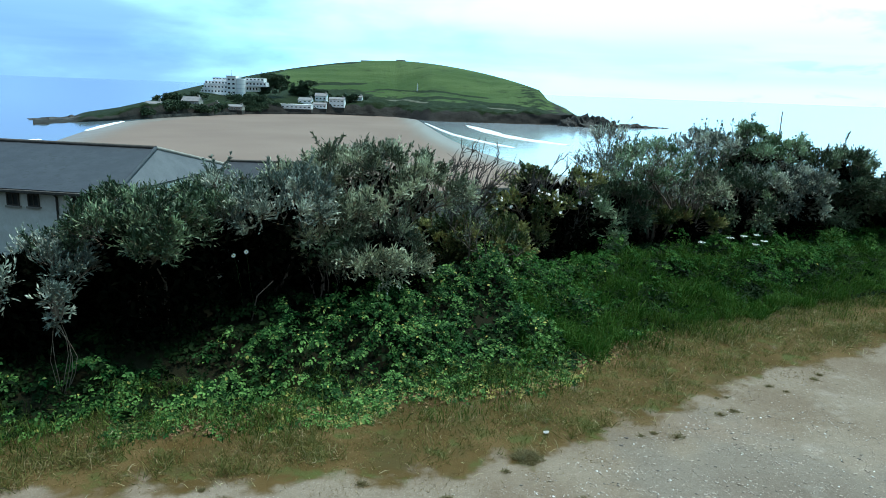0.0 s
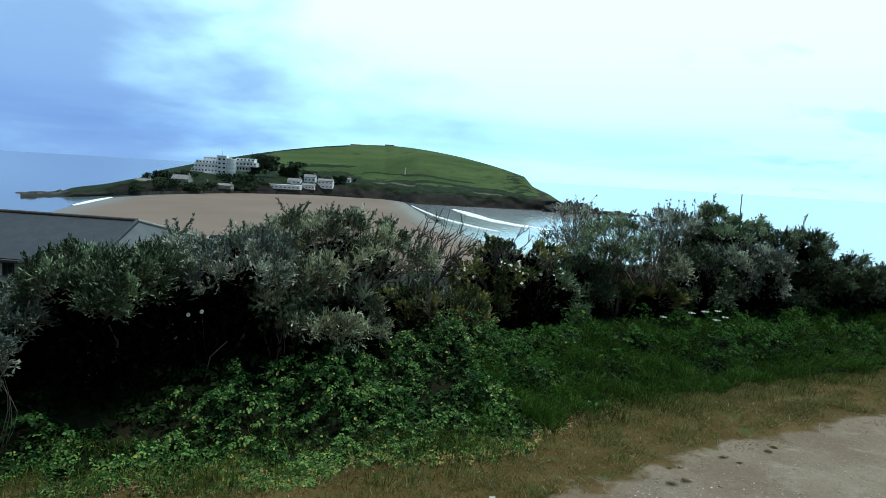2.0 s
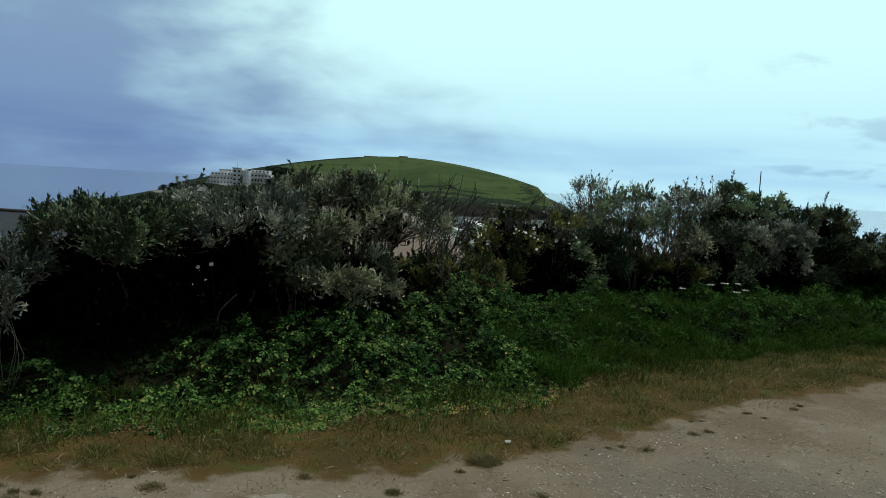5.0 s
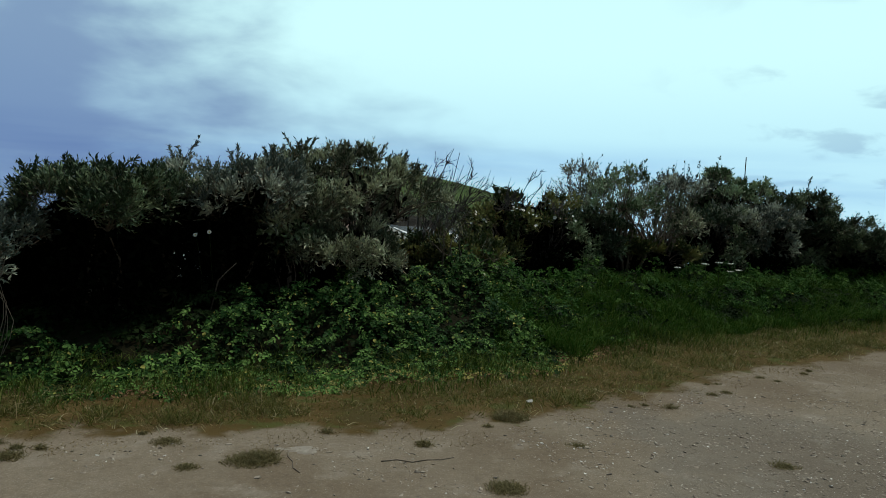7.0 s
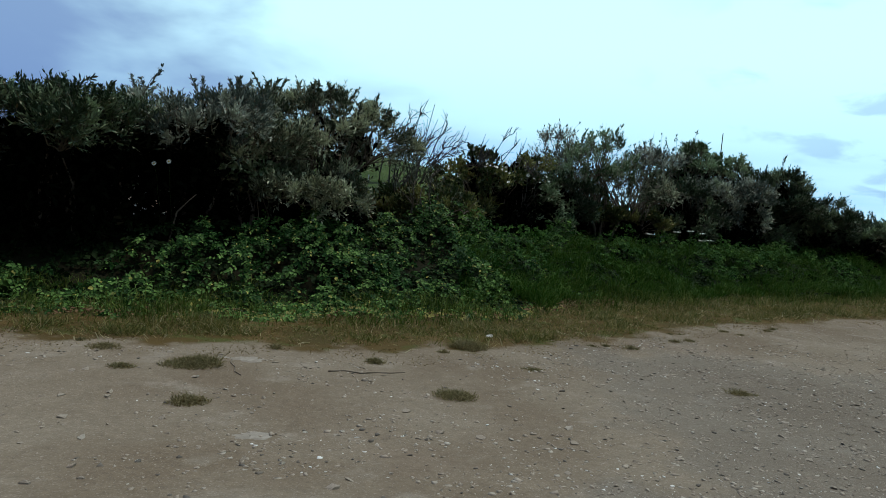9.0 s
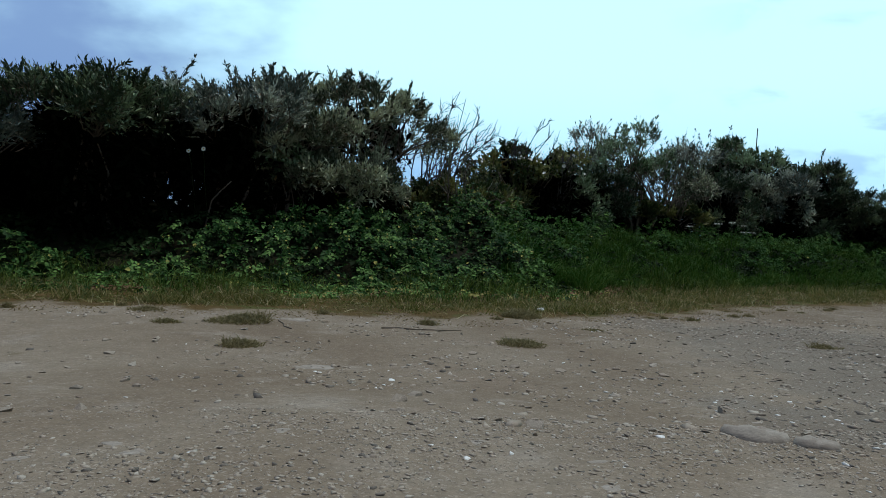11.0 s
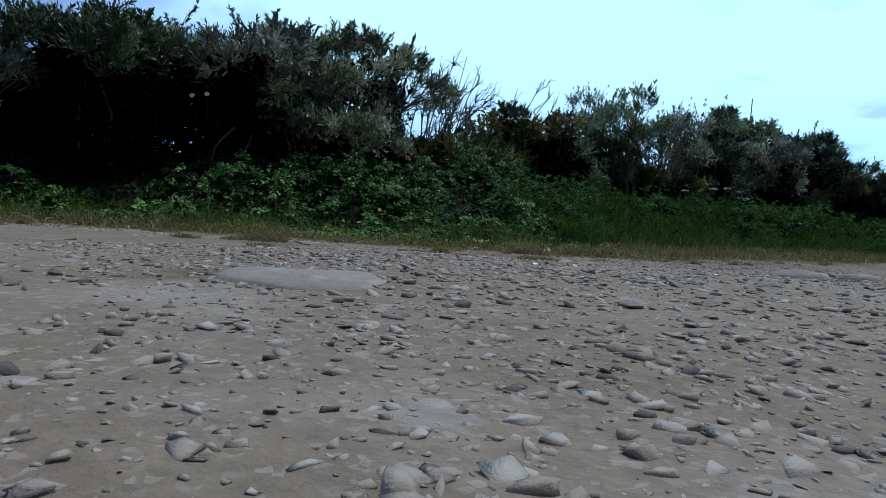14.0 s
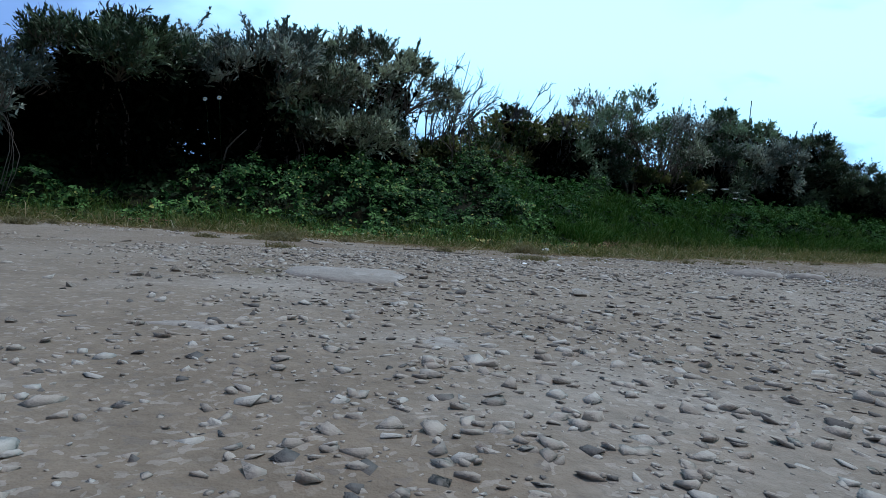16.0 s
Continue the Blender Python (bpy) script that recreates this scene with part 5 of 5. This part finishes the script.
def hipped_house(name, at, turn, length, half, eave, ridge, hip, floor, label, windows=(), pipes=()):
    """A house under a hipped roof; its local x runs along the ridge, away from the near end of the ridge at x = 0."""
    root = thing(name, at[0], at[1], 0, label, "house")
    root.rotation_euler = (0, 0, radians(turn))
    t, over = 0.25, 0.3
    w, x0, x1 = half - over, over - hip, length + hip - over
    for sgn in (-1, 1):
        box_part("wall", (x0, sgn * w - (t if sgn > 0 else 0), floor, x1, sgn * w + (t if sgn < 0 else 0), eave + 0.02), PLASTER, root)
        sloped("roof_slope", [(0, 0, ridge), (length, 0, ridge), (length + hip, sgn * half, eave), (-hip, sgn * half, eave)], 0.12, SLATE, root, "dark slate roof slope")
        box_part("gutter", (-hip, sgn * (half + 0.05) - 0.05, eave - 0.16, length + hip, sgn * (half + 0.05) + 0.05, eave - 0.03), FRAME, root, 0.02, "dark gutter")
    for end, out in ((0.0, -hip), (length, length + hip)):
        xa = x0 if end == 0 else x1 - t
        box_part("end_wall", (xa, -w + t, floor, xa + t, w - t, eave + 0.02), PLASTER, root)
        sloped("hip_slope", [(end, 0, ridge), (out, half, eave), (out, -half, eave)], 0.12, CEMENT, root, "smooth pale grey hipped roof end")
        for sgn in (-1, 1):
            v, f = tube_mesh([(np.array([[end, 0, ridge + 0.02], [out, sgn * half, eave + 0.02]]), 0.09, 0.09)], 8)
            mesh_object("hip_tiles", v, f, PALEPAINT if sgn < 0 else SLATE, root)
    v, f = tube_mesh([(np.array([[0, 0, ridge + 0.03], [length, 0, ridge + 0.03]]), 0.1, 0.1)], 8)
    mesh_object("ridge_tiles", v, f, FRAME, root)
    for a, b, z0, z1 in windows:
        a, b = a - hip, b - hip
        window = part("window", frame_bars(a, b, z0, z1, w), FRAME, root)
        box_part("sill", (a - 0.06, w, z0 - 0.07, b + 0.06, w + 0.1, z0), PALEPAINT, window)
        box_part("pane", (a + 0.05, w + 0.005, z0 + 0.05, b - 0.05, w + 0.02, z1 - 0.05), GLASS, window)
    for p in pipes:
        v, f = tube_mesh([(np.array([[p - hip, w + 0.06, floor], [p - hip, w + 0.06, eave - 0.3], [p - hip, w + 0.28, eave - 0.12]]), 0.045, 0.045)], 6)
        mesh_object("downpipe", v, f, FRAME, root, label="dark downpipe")
    return root


def frame_bars(a, b, z0, z1, w):
    """The four bars and the mullion of a window frame on the wall at y = w."""
    bm = bmesh.new()
    for bar in ((a, z0, a + 0.05, z1), (b - 0.05, z0, b, z1), (a + 0.05, z0, b - 0.05, z0 + 0.05), (a + 0.05, z1 - 0.05, b - 0.05, z1), ((a + b) / 2 - 0.02, z0 + 0.05, (a + b) / 2 + 0.02, z1 - 0.05)):
        box(bm, bar[0], w, bar[1], bar[2], w + 0.06, bar[3])
    return bm


hipped_house("house", (-13.6, 31.8), 173, 14, 5.3, -1.75, -0.42, 1.2, -5.2, "white rendered house with a dark hipped slate roof below the hedge",
             windows=[(0.6, 1.15, -2.45, -1.98), (1.5, 2.05, -2.5, -1.98), (3.5, 4.0, -2.5, -1.98), (4.4, 4.95, -2.5, -1.98)], pipes=(2.7,))
hipped_house("house", (-15.0, 46.5), 3, 6.0, 3.0, -3.85, -2.6, 0.8, -8.5, "low grey-roofed house behind the larger one")


# ---- buildings on the island ----
def far(bearing_x, depth):
    """A place on the island from its way across at 500 m."""
    return bearing_x / 500.0 * depth, depth


def block(name, root, x0, x1, z0, z1, depth, mat, y0=0.0, rows=0, cols=0, flat=True):
    """One storeyed block with a parapet and recessed window bands."""
    body = box_part(name, (x0, y0, z0, x1, y0 + depth, z1), mat, root, 0.15)
    if flat:
        box_part("parapet", (x0 - 0.15, y0 - 0.15, z1, x1 + 0.15, y0 + depth + 0.15, z1 + 0.5), mat, root)
    for r in range(rows):
        h = (z1 - z0) / rows
        for c in range(cols):
            w = (x1 - x0) / cols
            cx, cz = x0 + (c + 0.5) * w, z0 + (r + 0.52) * h
            win = box_part("window", (cx - w * 0.27, y0 - 0.06, cz - h * 0.16, cx + w * 0.27, y0 + 0.1, cz + h * 0.16), DULLFRAME, body)
            box_part("pane", (cx - w * 0.2, y0 - 0.1, cz - h * 0.1, cx + w * 0.2, y0 - 0.05, cz + h * 0.1), GLASS, win)
    return body


def storey(name, root, x0, x1, z0, h, y0, depth, bays, balcony=True):
    """One floor: a wall with windows in it, and a balcony with a white parapet before it."""
    wall = box_part(name, (x0, y0, z0, x1, y0 + depth, z0 + h), WHITEWALL, root)
    w = (x1 - x0) / bays
    for c in range(bays):
        cx = x0 + (c + 0.5) * w
        window = box_part("window", (cx - w * 0.3, y0 - 0.08, z0 + 1.1, cx + w * 0.3, y0 + 0.1, z0 + h - 0.45), DULLFRAME, wall)
        box_part("pane", (cx - w * 0.22, y0 - 0.12, z0 + 1.2, cx + w * 0.22, y0 - 0.04, z0 + h - 0.6), GLASS, window)
    if balcony:
        box_part("balcony", (x0 - 0.3, y0 - 1.6, z0 - 0.15, x1 + 0.3, y0 - 0.15, z0 + 0.1), WHITEWALL, wall)
        box_part("parapet", (x0 - 0.3, y0 - 1.75, z0 + 0.1, x1 + 0.3, y0 - 1.6, z0 + 1.15), WHITEWALL, wall)
    return wall


def hotel():
    x, y = far(-155, 478)
    root = thing("hotel", x, y, 0, "white flat-roofed modernist hotel stepping up the island slope", "hotel")
    for name, x0, x1, z0, h, y0, depth, bays, balcony in (
            ("ground_floor", -25, -4, -9.8, 3.4, -4.0, 16, 9, True), ("first_floor", -22, -4, -6.3, 2.8, -1.5, 13, 8, True),
            ("second_floor", -20.5, -4, -3.4, 2.8, 0.0, 12, 7, True), ("third_floor", -20, -4, -0.5, 2.8, 1.0, 11, 7, True),
            ("fourth_floor", -15, -4, 2.4, 2.2, 2.5, 9, 5, False),
            ("east_floor", 7.5, 22, -0.6, 2.9, 3.0, 10, 6, True), ("upper_east_floor", 7.5, 20.5, 2.4, 2.7, 3.4, 9, 5, True), ("lower_east_floor", 7.5, 16, -4.2, 3.4, 4.0, 9, 4, False)):
        storey(name, root, x0, x1, z0, h, y0, depth, bays, balcony)
    tower = box_part("tower", (-4, -2.2, -9.8, 2.5, 11, 5.6), WHITEWALL, root, 0.2)
    box_part("tower_roof", (-4.3, -2.5, 5.6, 2.8, 11.3, 6.1), WHITEWALL, root)
    for k in range(5):
        for cx in (-2.3, 0.8):
            window = box_part("window", (cx - 0.9, -2.3, -8.7 + 2.9 * k, cx + 0.9, -2.1, -7.3 + 2.9 * k), DULLFRAME, tower)
            box_part("pane", (cx - 0.75, -2.36, -8.55 + 2.9 * k, cx + 0.75, -2.28, -7.45 + 2.9 * k), GLASS, window)
    bay = bmesh.new()
    bmesh.ops.create_cone(bay, cap_ends=True, segments=20, radius1=3.2, radius2=3.2, depth=14.2, matrix=Matrix.Translation((5.0, 0.4, -2.7)))
    part("round_bay", bay, WHITEWALL, root)
    for k in range(5):
        band = bmesh.new()
        bmesh.ops.create_cone(band, cap_ends=True, segments=20, radius1=3.26, radius2=3.26, depth=0.7, matrix=Matrix.Translation((5.0, 0.4, -8.1 + 2.9 * k)))
        part("window_band", band, DULLFRAME, root, "grey curved window band")
    bm = bmesh.new()
    bmesh.ops.create_cone(bm, cap_ends=True, segments=8, radius1=0.12, radius2=0.06, depth=4, matrix=Matrix.Translation((-2, 3, 8)))
    part("flagpole", bm, FRAME, root)


hotel()


def cottage(x, depth, z, w, h, d, mat, label, roof_h=2.0, cols=4, rows=1, flat=False):
    # depth: metres behind the shore at this bearing
    px, py = far(x, float(island_shore(x / 500.0)) + depth)
    root = thing("cottage", px, py, z, label, "house", "houses on the island shore")
    block("wall", root, -w / 2, w / 2, 0, h, d, mat, 0, rows, cols, flat)
    box_part("foundation", (-w / 2 - 0.1, -0.1, -5.0, w / 2 + 0.1, d, -0.004), ROCK, root, label="dark weathered stone footing")
    if not flat:
        for s in (0, 1):
            y0 = -0.4 if s == 0 else d + 0.4
            sloped("roof_slope", [(-w / 2 - 0.3, d / 2, h + roof_h), (w / 2 + 0.3, d / 2, h + roof_h), (w / 2 + 0.3, y0, h - 0.1), (-w / 2 - 0.3, y0, h - 0.1)], 0.2, GREYROOF, root)
        for gx in (-w / 2, w / 2 - 0.3):
            bm = bmesh.new()
            a = [bm.verts.new((gx, q, r)) for q, r in ((0, h), (d, h), (d / 2, h + roof_h - 0.1))]
            b = [bm.verts.new((gx + 0.3, q, r)) for q, r in ((0, h), (d, h), (d / 2, h + roof_h - 0.1))]
            bm.faces.new(a[::-1]), bm.faces.new(b)
            for i in range(3):
                bm.faces.new((a[i], a[(i + 1) % 3], b[(i + 1) % 3], b[i]))
            part("gable", bm, mat, root)
        box_part("chimney", (w / 2 - 1.6, d / 2 - 0.5, h + roof_h - 0.6, w / 2 - 0.6, d / 2 + 0.5, h + roof_h + 1.0), GREYWALL, root)
    return root


WHITE = "white-painted house above the island shore"
cottage(-113, 5, -14.2, 26, 2.6, 7, WHITEWALL, "long low flat-roofed white building above the island shore", 1.4, 9, flat=True)
cottage(-103.5, 13, -13.0, 9, 4.8, 8, WHITEWALL, WHITE, 1.6, 3, 2)
cottage(-93, 6, -13.8, 9, 3.0, 7, WHITEWALL, WHITE, 1.2, 4)
cottage(-92, 22, -9.5, 8, 4.2, 7, WHITEWALL, WHITE, 1.8, 3)
cottage(-80.5, 7, -12.8, 10.5, 5.6, 8, WHITEWALL, "two-storey white house with a grey roof above the shore", 1.4, 4, 2)
cottage(-187, 12, -14.2, 10, 4.6, 8, GREYWALL, "grey stone house with a slate roof by the shore", 2.5, 3, 2)
cottage(-173, 12, -14.4, 9, 2.6, 7, GREYWALL, "small grey stone building by the shore", 1.5, 3)
cottage(-160, 7, -15.2, 18, 2.4, 7, GREYWALL, "long low stone building on the sea wall", 1.2, 6)
cottage(-215, 12, -14.2, 8, 3.2, 7, GREYWALL, "grey stone building among the shore scrub", 1.5, 3)
cottage(-66, 30, -8.5, 8, 2.8, 6, WHITEWALL, "small white cottage with a grey roof", 1.3, 3)


def sea_wall():
    """A stone wall along the foot of the island village."""
    bm = bmesh.new()
    pts = [(x, float(island_shore(x / 500.0)) - 1.0) for x in (-215, -200, -185, -170, -155, -140, -125, -110, -95, -80, -66, -52)]
    ring = []
    for x, d in pts:
        px, py = far(x, d)
        ring.append([bm.verts.new((px, py, SEA - 0.5)), bm.verts.new((px, py + 0.3, SEA + 1.8)), bm.verts.new((px, py + 1.3, SEA + 1.8)), bm.verts.new((px, py + 1.3, SEA - 0.5))])
    for a, b in zip(ring, ring[1:]):
        for i in range(4):
            bm.faces.new((a[i], b[i], b[(i + 1) % 4], a[(i + 1) % 4]))
    bm.faces.new(ring[0]), bm.faces.new(ring[-1][::-1])
    bmesh.ops.recalc_face_normals(bm, faces=bm.faces)
    me = bpy.data.meshes.new("sea_wall")
    bm.to_mesh(me)
    bm.free()
    me.materials.append(ROCK)
    tagged(new("sea_wall", me), "dark weathered stone sea wall along the island beach", "wall")


sea_wall()


def far_tree(x, depth, z, w, h, seed, name="pine_tree", label="dark wind-shaped pine tree on the island", sort="tree", group="trees on the island"):
    """A wind-bent pine: a forked trunk and an uneven crown of needle clumps."""
    r = np.random.default_rng(seed)
    px, py = far(x, depth)
    root = thing(name, px, py, z, label, sort, group)
    lines = [(bend(np.array([0, 0, -0.5]), np.array([w * 0.1, 0, h * 0.6]), 0.05, r, 6), 0.35, 0.2)]
    cs = np.stack([r.normal(0, w * 0.33, 34), r.normal(0, w * 0.2, 34), h * (0.18 + 0.6 * r.random(34))], 1)
    for c in cs[:14]:
        lines.append((bend(np.array([w * 0.05, 0, h * 0.4]), c, 0.08, r, 4), 0.14, 0.05))
    v, f = tube_mesh(lines, 5)
    mesh_object("trunk", v, f, BARK, root)
    n = 34 * 75
    c = np.repeat(cs, 75, 0) + r.normal(0, 0.1 * w ** 0.8, (n, 3)) * [1.2, 1.2, 0.7]
    v, f = leaf_mesh(c, unit(r.normal(0, 1, (n, 3)) + [0, 0, 0.5]), unit(r.normal(0, 1, (n, 3))), 1.1 + 0.8 * r.random(n), 0.55 + 0.35 * r.random(n))
    mesh_object("crown", v, f, PINE, root)


for k, t in enumerate([(-127, 492, -5, 10, 16), (-122, 497, -4, 8, 14), (-134, 490, -7, 9, 10), (-104, 512, -7, 13, 14), (-108, 510, -8, 9, 10), (-198, 425, -11.5, 12, 6), (-184, 436, -11, 12, 6), (-150, 462, -12.0, 14, 6), (-138, 466, -12, 12, 6), (-70, 500, -9, 9, 6), (-92, 505, -8, 9, 7)]):
    far_tree(*t, 200 + k)
for k, x in enumerate((-222, -206, -198, -180, -168, -150, -144, -137, -130)):
    far_tree(x, float(island_shore(x / 500.0)) + 3.5 + 4 * (k % 3), -15.5 + 1.2 * (k % 3), 7 + 1.5 * (k % 4), 2.6 + 0.8 * (k % 2), 240 + k, "shore_bush", "low dark scrub bush above the island shore", "bush", "bushes on the island shore")


def sea_stack(x, depth, w, h, seed):
    """A jagged rock rising out of the sea."""
    r = np.random.default_rng(seed)
    bm = bmesh.new()
    bmesh.ops.create_icosphere(bm, subdivisions=3, radius=1.0)
    ph = r.random(4) * 6
    for v in bm.verts:
        c = v.co
        k = 1 + 0.3 * math.sin(4 * c.x + ph[0]) * math.sin(5 * c.y + ph[1]) + 0.22 * math.sin(9 * c.x + ph[2] + 6 * c.z) + 0.12 * (r.random() - 0.5)
        peak = max(0.0, 1 - (c.x ** 2 + c.y ** 2) * 0.9)
        v.co = Vector((c.x * w / 2 * k, c.y * w / 2.6 * k, (c.z * 0.42 + 0.16 * peak) * h * k))
    me = bpy.data.meshes.new("sea_rock")
    bm.to_mesh(me)
    bm.free()
    me.materials.append(ROCK)
    ob = new("sea_rock", me)
    px, py = far(x, depth)
    ob.location = (px, py, SEA - 0.3)
    tagged(ob, "jagged dark rock standing in the sea off the island", "rock", "rocks off the island")


for k, t in enumerate([(88, 440, 12, 8), (93, 442, 10, 10), (100, 445, 11, 12), (107, 447, 14, 11), (113, 449, 13, 10), (104, 440, 16, 5), (120, 452, 12, 6), (128, 452, 14, 4), (137, 455, 9, 4.5), (144, 456, 10, 2.6), (150, 458, 8, 1.8), (158, 460, 6, 1.3),
                       (-300, 318, 9, 1.4), (-286, 322, 14, 2.4), (-272, 332, 14, 3)]):
    sea_stack(*t, 300 + k)


def ruin(x, depth, z, w, h):
    px, py = far(x, depth)
    root = thing("stone_hut", px, py, z, "small ruined stone hut on the island's summit", "ruin", "ruins on the summit")
    box_part("wall", (-w / 2, 0, -1, w / 2, 4, h), GREYWALL, root, 0.3)
    box_part("wall_stub", (w / 2, 0.5, -1, w / 2 + 2, 3, h * 0.5), GREYWALL, root, 0.3)


ruin(-34.5, 672, 25.0, 9, 3.0)
ruin(-58, 672, 24.6, 14, 1.8)
post_v = np.linspace(0.1, 0.9, 200)
post_y, post_z = island_height(np.full(200, -0.044), post_v)
k = int(np.argmin(np.abs((post_z - 2.8) / post_y + 0.004)))
mast = thing("white_post", -0.044 * float(post_y[k]), float(post_y[k]) - 1.0, float(post_z[k]) - 0.5, "slender white post on the island hillside", "post")
bm = bmesh.new()
bmesh.ops.create_cone(bm, cap_ends=True, segments=8, radius1=0.5, radius2=0.35, depth=6, matrix=Matrix.Translation((0, 0, 2.6)))
part("shaft", bm, WHITEWALL, mast)
